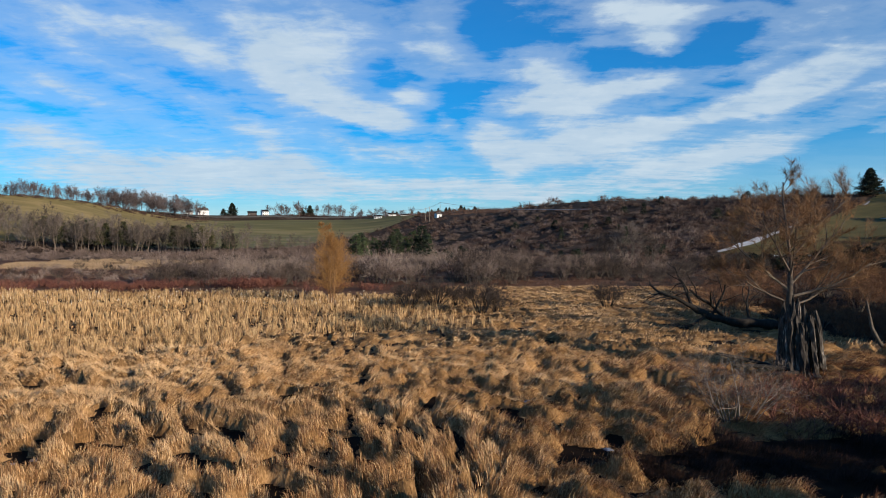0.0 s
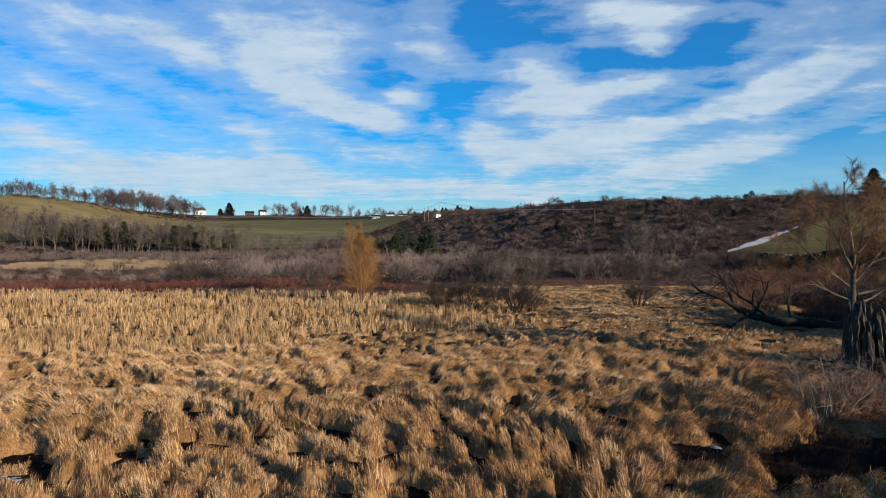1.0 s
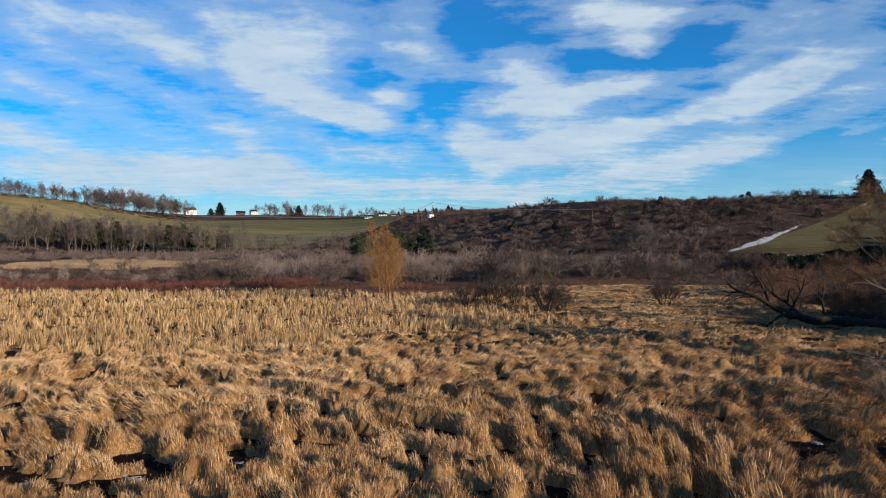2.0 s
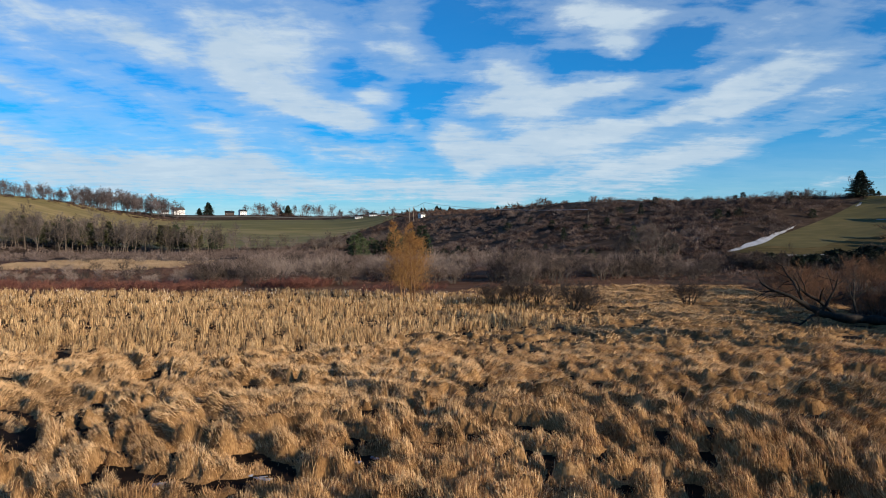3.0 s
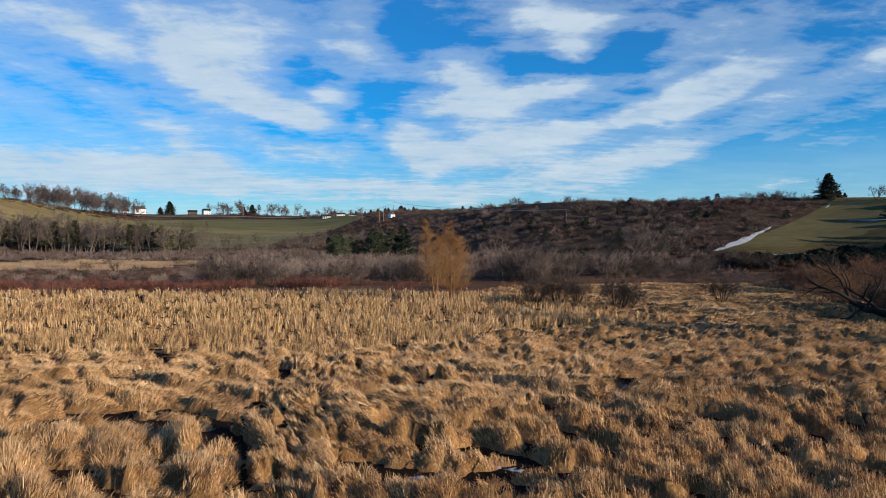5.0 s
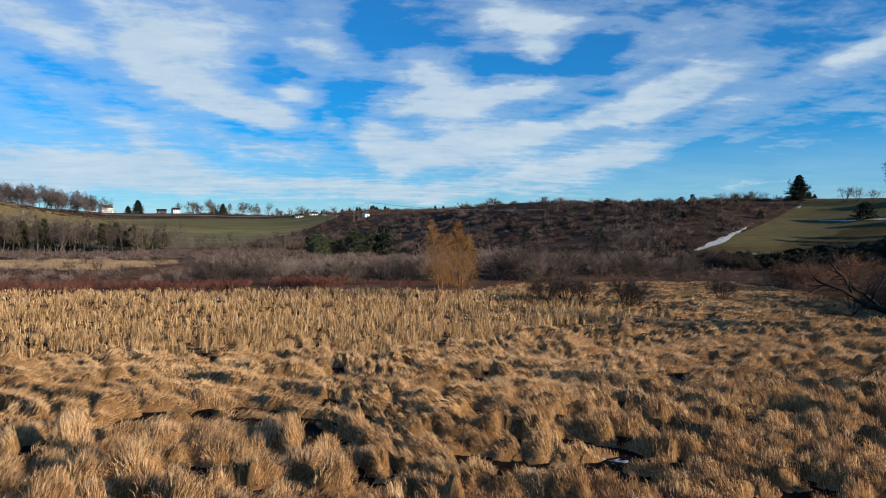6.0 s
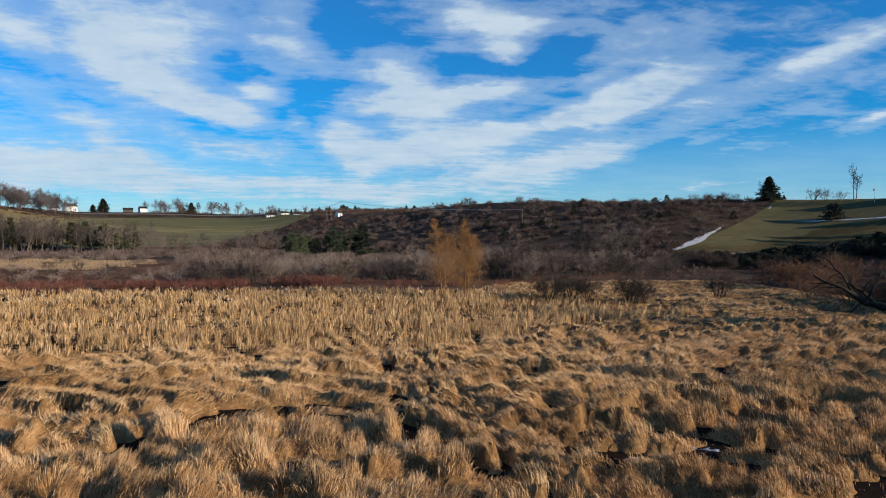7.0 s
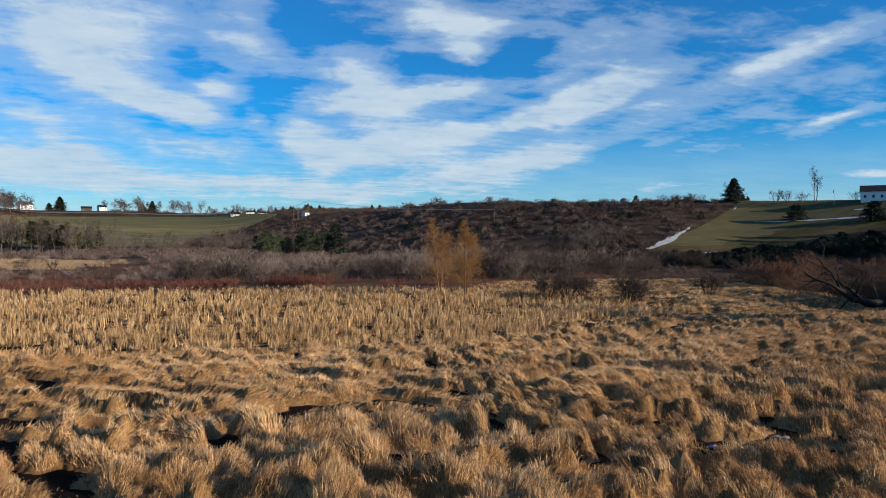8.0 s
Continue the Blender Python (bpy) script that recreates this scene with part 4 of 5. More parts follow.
def place_all(kinds, places, label, category, group, rng, lo=0.8, hi=1.2):
    """Stands each place's plant up: the first of a kind itself, the rest as copies."""
    used = {}
    for i, (x, y, s) in enumerate(places):
        k = int(rng.integers(len(kinds)))
        size = s * rng.uniform(lo, hi)
        if k not in used:
            ob = used[k] = stand(kinds[k], x, y, rng.uniform(0, 360), size)
        else:
            ob = copy_at(kinds[k], x, y, rng.uniform(0, 360), size)
        tagged(ob, label, category, group)
    for k, thing in enumerate(kinds):
        if k not in used:
            for o in (*thing.children_recursive, thing):
                bpy.data.objects.remove(o)


def build_larches():
    for i, (x, y, h, seed) in enumerate(((-17.2, 105.2, 12.2, 3), (-18.7, 115.2, 12.8, 8))):
        rng = np.random.default_rng(seed)
        rows, thin = [], []
        for s in range(2):
            sprout(rng, (0.3 * (s - 0.5), 0, -0.1), (0.12 * (s - 0.5), 0.03, 1), h * (0.97 - 0.22 * s), 0.14, 0, 0, (1,), 0.3, 0.06, 0.03, rows)
        wood = list(rows)
        # limbs sweep out and up all along the stems, longest near the foot
        for r in wood:
            for k in range(27):
                f = rng.uniform(0, 1)
                p = Vector(r[0]).lerp(Vector(r[1]), f)
                u = p.z / h
                if u < 0.1:
                    continue
                a = rng.uniform(0, 6.283)
                L = (5.6 * (1 - u) ** 1.1 * min(1, 0.5 + 1.8 * u) + 0.3) * rng.uniform(0.5, 1.1)
                sprout(rng, p, (math.cos(a), math.sin(a), rng.uniform(0.35, 1.0)), L, 0.035, 0, 1, (7,), 0.38, 0.05, 0.08, thin, 0.15)
        top = max(r[1][2] for r in rows)
        scale = lambda r: (tuple(np.array(r[0]) * h / top), tuple(np.array(r[1]) * h / top), r[2], r[3], r[4])
        tree = new("larch")
        for n in range(2):
            put("stem", wood_mesh("larch_stem", [scale(r) for r in rows[4 * n:4 * n + 4]], M_TWIG_WILLOW), tree)
        tagged(put("crown", twig_mesh("larch_twigs", [scale(r) for r in thin], M_TWIG_ORANGE, rng, 0.016, 5, 0.6), tree), kind="stuff")
        tagged(stand(tree, x, y), "leafless tree with fine glowing orange twigs in the reeds", "tree", "orange trees")


def build_willow():
    """The living willow with its split stump, and the fallen tree behind."""
    rng = np.random.default_rng(12)
    rows = []
    stem = [((0.1, 0.3, -0.2), (0.0, 0.2, 2.0), 0.5, 0.4, 0), ((0.0, 0.2, 2.0), (-0.1, 0, 4.2), 0.4, 0.3, 0), ((-0.1, 0, 4.2), (0, 0, 6.2), 0.3, 0.24, 0), ((0, 0, 6.2), (0.05, 0, 9.5), 0.24, 0.14, 0)]
    limbs = []
    for z, a, f, L, R in ((9.3, 1.6, 0.15, 6.5, 0.13), (9.0, 0.1, 0.5, 6.5, 0.10), (8.0, 3.3, 0.6, 6.0, 0.10), (7.0, 0.2, 1.1, 6.5, 0.12), (6.0, -0.2, 2.2, 6.5, 0.12), (5.2, 0.1, 4.0, 6.5, 0.10),
                          (6.5, 3.0, 1.3, 6.5, 0.11), (5.5, 2.9, 2.6, 6.0, 0.10), (7.5, 4.6, 0.8, 5.5, 0.09), (7.0, 1.3, 0.9, 5.5, 0.09)):
        rows = []
        sprout(rng, (0, 0, z), (f * math.cos(a), f * math.sin(a), 1), L, R, 0, 3, (7, 5, 4), 0.5, 0.06, 0.12, rows, 0.2)
        limbs.append(rows)
    top = max(r[1][2] for rows in limbs for r in rows)
    s = (17.0 - 4.2) / (top - 4.2)
    tree = new("willow_tree")
    lift = lambda p: (p[0], p[1], p[2] if p[2] < 4.2 else 4.2 + (p[2] - 4.2) * s)
    put("trunk", wood_mesh("willow_trunk", [(lift(r[0]), lift(r[1]), *r[2:]) for r in stem], M_BARK, 9), tree)
    for rows in limbs:
        rows[:] = [((r[0][0] * s, r[0][1] * s, 4.2 + (r[0][2] - 4.2) * s), (r[1][0] * s, r[1][1] * s, 4.2 + (r[1][2] - 4.2) * s), r[2], r[3], r[4]) for r in rows]
        limb = put("limb", wood_mesh("willow_limb", [r for r in rows if r[4] == 0], M_LIMB, 7), tree)
        for k in range(7):
            own = [r for r in rows if r[4] == 1][3 * k:3 * k + 3]
            put("branch", wood_mesh("willow_branch", own, M_LIMB, 5), limb)
    tagged(put("crown", twig_mesh("willow_twigs", [r for rows in limbs for r in rows if r[4] > 1], M_TWIG_WILLOW, rng, 0.016, 9, 0.75), tree), kind="stuff")
    tagged(stand(tree, 27.6, 54.2), "leafless willow with orange-brown twigs behind a split stump", "tree")

    stump = new("stump")
    for k in range(22):
        a = 2 * math.pi * k / 22
        R = 1.25 * rng.uniform(0.7, 1.1)
        px, py = R * math.cos(a), 0.75 * R * math.sin(a)
        h = 4.9 - 0.55 * px + rng.uniform(-1.9, 0.5)
        rows, p, r = [], np.array([px * 1.6 + 0.1, py * 1.6, -0.2]), 0.28 * rng.uniform(0.7, 1.2)
        for m in range(9):
            f = (m + 1) / 9
            q = np.array([px * (1.25 - 0.45 * f) + rng.normal(0, 0.03) - 0.15 * f, py * (1.25 - 0.4 * f) + rng.normal(0, 0.03), -0.2 + (h + 0.2) * f])
            r2 = 0.21 * (1 - 0.35 * f) * rng.uniform(0.75, 1.2) if m < 8 else 0.03
            rows.append((tuple(p), tuple(q), r, r2, 0))
            p, r = q, r2
        me = wood_mesh("stump_slab", rows, M_BARK_PALE, 9)
        n = len(me.vertices)
        co = np.zeros(n * 3, np.float32)
        me.vertices.foreach_get("co", co)
        co = co.reshape(-1, 3)
        co[:, :2] += rng.normal(0, 0.04, (n, 2))
        me.vertices.foreach_set("co", co.ravel())
        me.polygons.foreach_set("use_smooth", np.zeros(len(me.polygons), bool))
        put("slab", me, stump)
    tagged(stand(stump, 27.6, 52.4, 10, 1.15), "tall weathered willow stump split into upright grey slabs", "stump")

    fallen = new("fallen_tree")
    rows = [((10.5, -1.0, 0.3), (6.0, 0, 0.75), 0.6, 0.55, 0), ((6.0, 0, 0.75), (2.0, 0.3, 1.0), 0.55, 0.48, 0), ((2.0, 0.3, 1.0), (-0.8, 0.2, 1.7), 0.48, 0.38, 0), ((-0.8, 0.2, 1.7), (-3.2, 0.0, 3.0), 0.38, 0.27, 0)]
    fine = []
    for a, b, r0, r1, lv in rows:
        p = Vector(a) if not fine else Vector(fine[-1][1])
        for m in range(4):
            q = Vector(a).lerp(Vector(b), (m + 1) / 4) + (Vector(rng.normal(0, 0.07, 3)) if m < 3 else Vector((0, 0, 0)))
            ra, rb = (r0 + (r1 - r0) * m / 4) if not fine else fine[-1][3], (r0 + (r1 - r0) * (m + 1) / 4) * rng.uniform(0.85, 1.15)
            fine.append((tuple(p), tuple(q), ra, rb, 0))
            p = q
    put("trunk", wood_mesh("fallen_trunk", fine, M_BARK_DARK, 10), fallen)
    thin = []
    for p, w, L, R, kids, wander in (((-3.2, 0, 3.0), (-1, 0.1, 0.35), 5.0, 0.24, (6, 4, 3), 0.22), ((-2.6, 0, 2.7), (-0.5, 0.2, 1.0), 5.5, 0.19, (6, 4, 3), 0.2), ((1.6, 0.3, 1.1), (-0.75, 0.2, 0.9), 5.5, 0.27, (5, 4, 3), 0.16),
                                     ((-0.4, 0.2, 1.6), (0.25, 0.0, 1.0), 4.5, 0.18, (5, 4, 3), 0.18), ((-0.8, 0.2, 1.5), (-1.0, -0.3, -0.1), 4.2, 0.17, (5, 4, 3), 0.25), ((4.0, 0.2, 1.2), (-0.2, 0.3, 1.0), 4.6, 0.16, (6, 4, 3), 0.2)):
        rows = []
        sprout(rng, p, w, L, R, 0, 3, kids, 0.6, 0.01, wander, rows, 0.2)
        limb = put("limb", wood_mesh("fallen_limb", [r for r in rows if r[4] == 0], M_BARK_DARK, 7), fallen)
        for k in range(kids[0]):
            put("branch", wood_mesh("fallen_branch", [r for r in rows if r[4] == 1][3 * k:3 * k + 3], M_BARK_DARK, 5), limb)
        thin += [r for r in rows if r[4] > 1]
    tagged(put("crown", twig_mesh("fallen_twigs", thin, M_TWIG_DARK, rng, 0.03, 4, 0.5), fallen), kind="stuff")
    tagged(stand(fallen, 31.0, 77.5), "fallen dark willow trunk with limbs still reaching up", "fallen tree")

    for x, y, turn, L, lean in ((24.2, 51.5, 8, 5.0, 0.12), (23.6, 53.4, -6, 4.2, 0.25), (24.8, 49.8, 25, 3.4, 0.05)):
        log = put("log", wood_mesh("log", [((-L / 2, 0, 0.5 + lean * L), (0, 0.1, 0.6 + lean * L * 0.5), 0.1, 0.16, 0), ((0, 0.1, 0.6 + lean * L * 0.5), (L / 2, 0, 0.6), 0.16, 0.2, 0)], M_BARK_DARK, 7))
        tagged(stand(log, x, y, turn), "dark broken limb lying in the grass by the stump", "log", "broken limbs")

    snag = new("snag")
    rows = [((0.6, 0, -0.2), (-0.6, 0, 1.2), 0.2, 0.17, 0), ((-0.6, 0, 1.2), (-1.3, 0.1, 2.6), 0.17, 0.15, 0), ((-1.3, 0.1, 2.6), (-1.8, 0.1, 5.0), 0.15, 0.08, 0)]
    put("trunk", wood_mesh("snag_trunk", rows, M_BARK, 8), snag)
    tagged(stand(snag, 39.5, 60.5), "leaning pale dead trunk among dark brush", "dead trunk")


def build_shrubs():
    rng = np.random.default_rng(77)
    grey = [bare_plant("shrub", 100 + i, 10, 6.0, 0.55, 0.07, 2, (6, 6), 0.6, 0.05, 0.12, M_BARK, M_TWIG_GREY, 0.05, 1, 0.7, cut=0, base=0.4) for i in range(4)]
    places = []
    for n, x0, x1, y0, y1, s in ((28, -64, -28, 146, 162, 1.0), (30, -26, 16, 150, 168, 1.25), (26, 14, 52, 160, 180, 1.05), (20, -16, 24, 172, 192, 1.2), (24, -66, -20, 160, 200, 1.0), (34, -125, -62, 150, 176, 0.42), (44, -140, -60, 168, 212, 0.5), (30, -62, -20, 200, 250, 0.8), (16, -150, -95, 262, 285, 0.5), (30, 24, 70, 176, 200, 0.85)):
        for k in range(n):
            places.append((rng.uniform(x0, x1), rng.uniform(y0, y1), s))
    place_all(grey, places, "leafless grey-brown shrub at the marsh edge", "shrub", "grey shrubs of the marsh edge", rng, 0.55, 1.2)
    dark = [bare_plant("shrub", 130 + i, 20, 5.8, 0.52, 0.075, 3, (6, 4, 3), 0.5, 0.03, 0.13, M_BARK_DARK, M_TWIG_DARK, 0.03, 2, 0.45, cut=0, base=0.5) for i in range(3)]
    place_all(dark, [(-5.0, 100.8, 0.8), (-1.3, 101.8, 0.88), (2.2, 103.5, 0.72), (5.3, 94.0, 0.92), (7.6, 95.5, 0.6), (24.2, 100.3, 0.8)], "dark bushy leafless shrub standing in tan grass", "shrub", "dark shrubs in the grass", rng, 0.95, 1.05)
    wet = [bare_plant("willow_shrub", 140 + i, 9, 6.0, 0.6, 0.08, 3, (5, 4, 3), 0.6, 0.03, 0.15, M_BARK, M_TWIG_RUSTY, 0.03, 2, 0.6, cut=0, base=0.5) for i in range(2)]
    places = [(rng.uniform(46, 78), rng.uniform(92, 122), 1.0) for k in range(22)] + [(rng.uniform(34, 48), rng.uniform(84, 100), 0.8) for k in range(7)] + [(rng.uniform(40, 64), rng.uniform(62, 92), 0.5) for k in range(26)]
    place_all(wet, places, "leafless orange-brown willow shrub by the fallen tree", "shrub", "willow shrubs", rng)
    # these shrubs take dark bark and twigs in place of shade on the bank
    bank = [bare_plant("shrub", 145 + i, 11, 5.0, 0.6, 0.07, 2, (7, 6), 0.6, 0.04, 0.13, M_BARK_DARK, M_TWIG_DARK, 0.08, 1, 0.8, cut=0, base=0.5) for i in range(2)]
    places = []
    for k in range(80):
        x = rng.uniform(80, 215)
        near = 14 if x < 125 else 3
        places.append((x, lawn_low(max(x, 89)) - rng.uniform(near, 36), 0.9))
    place_all(bank, places, "leafless bank shrub, its twigs darkened to stand for shade", "shrub", "shrubs of the dark bank", rng)
    near = bare_plant("shrub", 150, 14, 5.0, 0.6, 0.045, 3, (5, 4, 3), 0.55, 0.03, 0.12, M_TWIG_PALE, M_TWIG_PALE, 0.018, 1, 0.4, cut=1, base=0.5)
    tagged(stand(near, 16.6, 38.5), "leafless shrub with pale thin stems in the grass", "shrub")
    red = [bare_plant("red_shrub", 160 + i, 12, 1.5, 0.75, 0.025, 1, (7,), 0.7, 0.05, 0.15, M_TWIG_RED, M_TWIG_RED, 0.05, 2, 0.45, cut=0, base=0.6) for i in range(2)]
    places = [(rng.uniform(-128, -52), rng.uniform(130, 147), 1.1) for k in range(120)] + [(rng.uniform(-50, -34), rng.uniform(138, 145), 1.3) for k in range(20)]
    places += [(rng.uniform(-36, 0), rng.uniform(130, 148), 1.0) for k in range(12)]
    places += [(rng.uniform(19, 36), rng.uniform(35, 46), 0.9) for k in range(36)]
    place_all(red, places, "low red-stemmed shrub beside the reed bed", "shrub", "red-stemmed shrubs", rng)


def build_scrub():
    """The hillside brush and the thickets of the valley floor."""
    rng = np.random.default_rng(91)
    for name, mat, n, a0, a1, r0, r1, size, per, lab in (
            ("hill_scrub", M_BRUSH, 6000, -3, 37, 205, 430, 2.6, 60, "brown leafless brush covering the hillside"),
            ("hill_brush", M_BRUSH_GREY, 3400, -6, 36, 200, 470, 3.0, 72, "grey leafless bushes scattered over the hillside"),
            ("valley_thicket", M_BRUSH_GREY, 3000, -40, 12, 266, 552, 3.4, 90, "grey leafless thicket on the valley floor"),
            ("low_brush", M_BRUSH_RUST, 3600, -48, 34, 150, 262, 1.3, 46, "low rusty brush on the wet valley floor"),
            ("crest_brush", M_BRUSH, 500, -37, -17, 676, 716, 3.6, 60, "brown brush under the hilltop trees"),
            ("far_wood", M_BRUSH, 2600, -12, 24, 470, 1050, 5.0, 60, "brown leafless wood on the far hill")):
        az = np.radians(rng.uniform(a0, a1, n))
        r = np.sqrt(rng.uniform(r0 ** 2, r1 ** 2, n))
        x, y = -25 + r * np.sin(az), r * np.cos(az)
        # keep off the lawn, the hay field and the tan meadow
        deg = np.degrees(az)
        ok = ~on_lawn(x, y) & ~((y < 292) & (y > 222) & (x < -99))
        ok &= ~((deg < -1) & (r > field_low(deg) + 3 * np.sin(deg * 9)) & (r < 745) & (name != "crest_brush"))
        if r0 < 210 and name != "low_brush":
            ok &= rng.uniform(0, 1, n) < 0.05 + 0.95 * (np.sin(r * 0.33 + 7 * lattice(x / 30, y / 30, 62)) > 0.0 - 2.0 * ((deg > 21) & (r > 225)))
        ok &= lattice(x / 14, y / 14, 61) > 0.28
        x, y, r = x[ok], y[ok], r[ok]
        s = size * (rng.uniform(0.45, 1.0, len(x)) + 0.9 * rng.uniform(0, 1, len(x)) ** 6)
        b = np.repeat(np.stack([x, y, land(x, y)], 1), per, 0)
        S = np.repeat(s, per)[:, None]
        d = rng.normal(0, 1, (len(b), 3))
        d[:, 2] = np.abs(d[:, 2]) * 0.9
        d = unit(d)
        p = b + d * S * np.array([0.75, 0.75, 0.6]) * rng.uniform(0.3, 0.95, (len(b), 1))
        q = p + unit(0.6 * d + rng.normal(0, 0.6, d.shape) + np.array([0, 0, 0.5])) * S * 0.3
        v, t = slivers(p, q, S[:, 0] * 0.066, rng)
        tagged(put(name, mesh_np(name, v, t, mat)), lab, "brush", kind="stuff")


def build_trees():
    rng = np.random.default_rng(33)
    # far hardwoods of the hill tops and the grove
    far = [bare_plant("hardwood_tree", 200 + i, 1, 15, 0.1, 0.28, 3, (11, 6, 3), 0.6, 0.03, 0.1, M_TWIG_FAR, M_TWIG_FAR, 0.11, 2, 1.5, cut=0, split=0.1) for i in range(4)]
    places = []
    for k in range(84):
        a = -37 + k * 0.175 + rng.uniform(-0.15, 0.15)
        places.append((*polar(a, 690 + rng.uniform(-8, 50)), rng.uniform(0.75, 1.05)))
    for k in range(64):
        places.append((*polar(rng.uniform(-24.5, -17.6), rng.uniform(695, 745)), rng.uniform(0.85, 1.3)))
    for k in range(24):
        places.append((*polar(rng.uniform(-12.5, -5), rng.uniform(735, 800)), rng.uniform(0.7, 1.1)))
    for k in range(16):
        places.append((*polar(rng.uniform(-6, -0.5), rng.uniform(672, 720)), rng.uniform(0.4, 0.7)))
    place_all(far, places, "leafless grey hardwood tree on the far slope", "tree", "far hardwood trees", rng)
    grove = [bare_plant("bare_tree", 210 + i, 1, 16, 0.1, 0.22, 3, (10, 6, 3), 0.5, 0.06, 0.09, M_LIMB, M_GROVE, 0.11, 1, 1.3, cut=0, split=0.25) for i in range(4)]
    places = [(rng.uniform(-315, -132), rng.uniform(405, 470), rng.uniform(0.8, 1.3)) for k in range(180)]
    places += [(rng.uniform(-135, -30), rng.uniform(440, 505), rng.uniform(0.4, 0.75)) for k in range(70)]
    place_all(grove, places, "leafless brown tree in the grove below the field", "tree", "grove trees", rng)
    pines = [conifer("pine", 230 + i, 14, 4.2, M_PINE, 13, 7, 14, 0.22, 1.0, 0.6) for i in range(3)]
    places = [(rng.uniform(-235, -140), rng.uniform(432, 460), rng.uniform(0.9, 1.2)) for k in range(12)]
    places += [(53, 306, 0.5), (68, 255, 0.55), (97, 330, 0.6)]
    # a belt of unseen pines, added to throw shade on the bank
    for k in range(14):
        y = 140 + 4 * k
        places.append((-50 + 1.134 * y + 14 + rng.uniform(0, 12), y, rng.uniform(0.9, 1.2)))
    white = [conifer("pine", 236 + i, 16, 6.5, M_PINE_GREEN if i == 2 else M_PINE, 10, 8, 26, 0.12, 1.1, 0.5) for i in range(3)]
    place_all(white, [(-47 + 2.8 * k + rng.uniform(-1, 1), rng.uniform(336, 366), rng.uniform(0.6, 1.1)) for k in range(15)], "broad dark green pine in the valley thicket", "tree", "valley pines", rng)
    juniper = [conifer("juniper", 246, 3.2, 2.2, M_SPRUCE, 9, 7, 14, 0.03, 0.45, 0.6)]
    spots = []
    for k in range(46):
        x, y = polar(rng.uniform(4, 33), rng.uniform(235, 420))
        if not on_lawn(np.array([x]), np.array([y]))[0]:
            spots.append((x, y, rng.uniform(0.6, 1.4)))
    place_all(juniper, spots, "small dark evergreen among hillside brush", "bush", "hillside evergreens", rng)
    # evergreens added along the bank, their dark colour standing for its shade
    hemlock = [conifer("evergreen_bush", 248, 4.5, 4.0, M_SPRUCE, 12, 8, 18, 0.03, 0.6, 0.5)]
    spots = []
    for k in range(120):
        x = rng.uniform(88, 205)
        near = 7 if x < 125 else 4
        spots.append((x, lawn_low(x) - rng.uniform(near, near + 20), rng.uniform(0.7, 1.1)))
    place_all(hemlock, spots, "dark evergreen bush added to stand for the bank's shade", "bush", "bank evergreens", rng)
    olive = [conifer("pine", 240 + i, 14, 3.8, M_PINE_OLIVE, 12, 7, 14, 0.3, 1.0, 0.6) for i in range(2)]
    place_all(olive, [(rng.uniform(-270, -134), rng.uniform(415, 455), rng.uniform(0.9, 1.3)) for k in range(34)], "olive-green pine among the grove's leafless trees", "tree", "grove pines", rng)
    place_all(pines, places, "dark green slope pine, some added out of view for shade", "tree", "pines", rng)
    spruces = [conifer("spruce", 250 + i, 12, 7.2, M_SPRUCE, 26, 12, 26, 0.03, 0.8, 0.72) for i in range(2)]
    # the last nine are unseen, added to shade the marsh's near corner
    places = [(183.4, 293.2, 0.95), (-233, 755, 1.2), (-242, 752, 0.7), (-150, 770, 1.0), (-160, 775, 0.8), (189, 293.5, 0.3), (191.5, 293, 0.22)] + [(28 + 1.9 * k, 11 + 2.6 * k - 2 * (k % 2), 0.62) for k in range(9)]
    # five more out of view, added to shade the fallen tree
    places += [(59 + 3.2 * k, 54 + 4.0 * k, 1.05) for k in range(5)]
    for k in range(30):
        a = rng.uniform(-7, 15)
        places.append((*polar(a, float(np.interp(a, BEARING, CREST)) + rng.uniform(330, 480)), rng.uniform(0.35, 0.7)))
    place_all(spruces, places, "dense dark green spruce, some added out of view for shade", "tree", "spruces", rng, 0.97, 1.03)
    yews = [conifer("evergreen_bush", 260, 7, 6.5, M_SPRUCE, 16, 10, 22, 0.03, 0.8, 0.55)]
    place_all(yews, [(176.4, 244.8, 1.0), (190.9, 219.4, 1.05)], "broad dark evergreen bush on the lawn", "bush", "lawn evergreens", rng, 0.98, 1.02)
    tall = [bare_plant("bare_tree", 270 + i, 6, 15, 0.28, 0.2, 3, (6, 4, 3), 0.5, 0.07, 0.08, M_BARK, M_GROVE, 0.11, 2, 0.9, cut=0, base=0.6) for i in range(2)]
    place_all(tall, [(56, 206, 1.0), (64, 210, 0.75), (50, 214, 0.8)], "tall many-stemmed leafless tree below the hill", "tree", "many-stemmed trees", rng, 0.95, 1.05)
    slim = [bare_plant("bare_tree", 280, 2, 18, 0.1, 0.22, 3, (12, 5, 3), 0.36, 0.12, 0.06, M_BARK, M_TWIG_FAR, 0.06, 2, 0.8, cut=0, base=0.3)]
    place_all(slim, [(202.6, 261.2, 1.0), (181, 295, 0.55)], "tall slender leafless tree on the lawn's brow", "tree", "slender trees", rng, 0.99, 1.01)
    broad = [bare_plant("bare_tree", 284, 4, 8, 0.7, 0.2, 3, (8, 5, 3), 0.55, 0.03, 0.1, M_BARK, M_TWIG_FAR, 0.05, 1, 0.7, cut=0, base=0.3)]
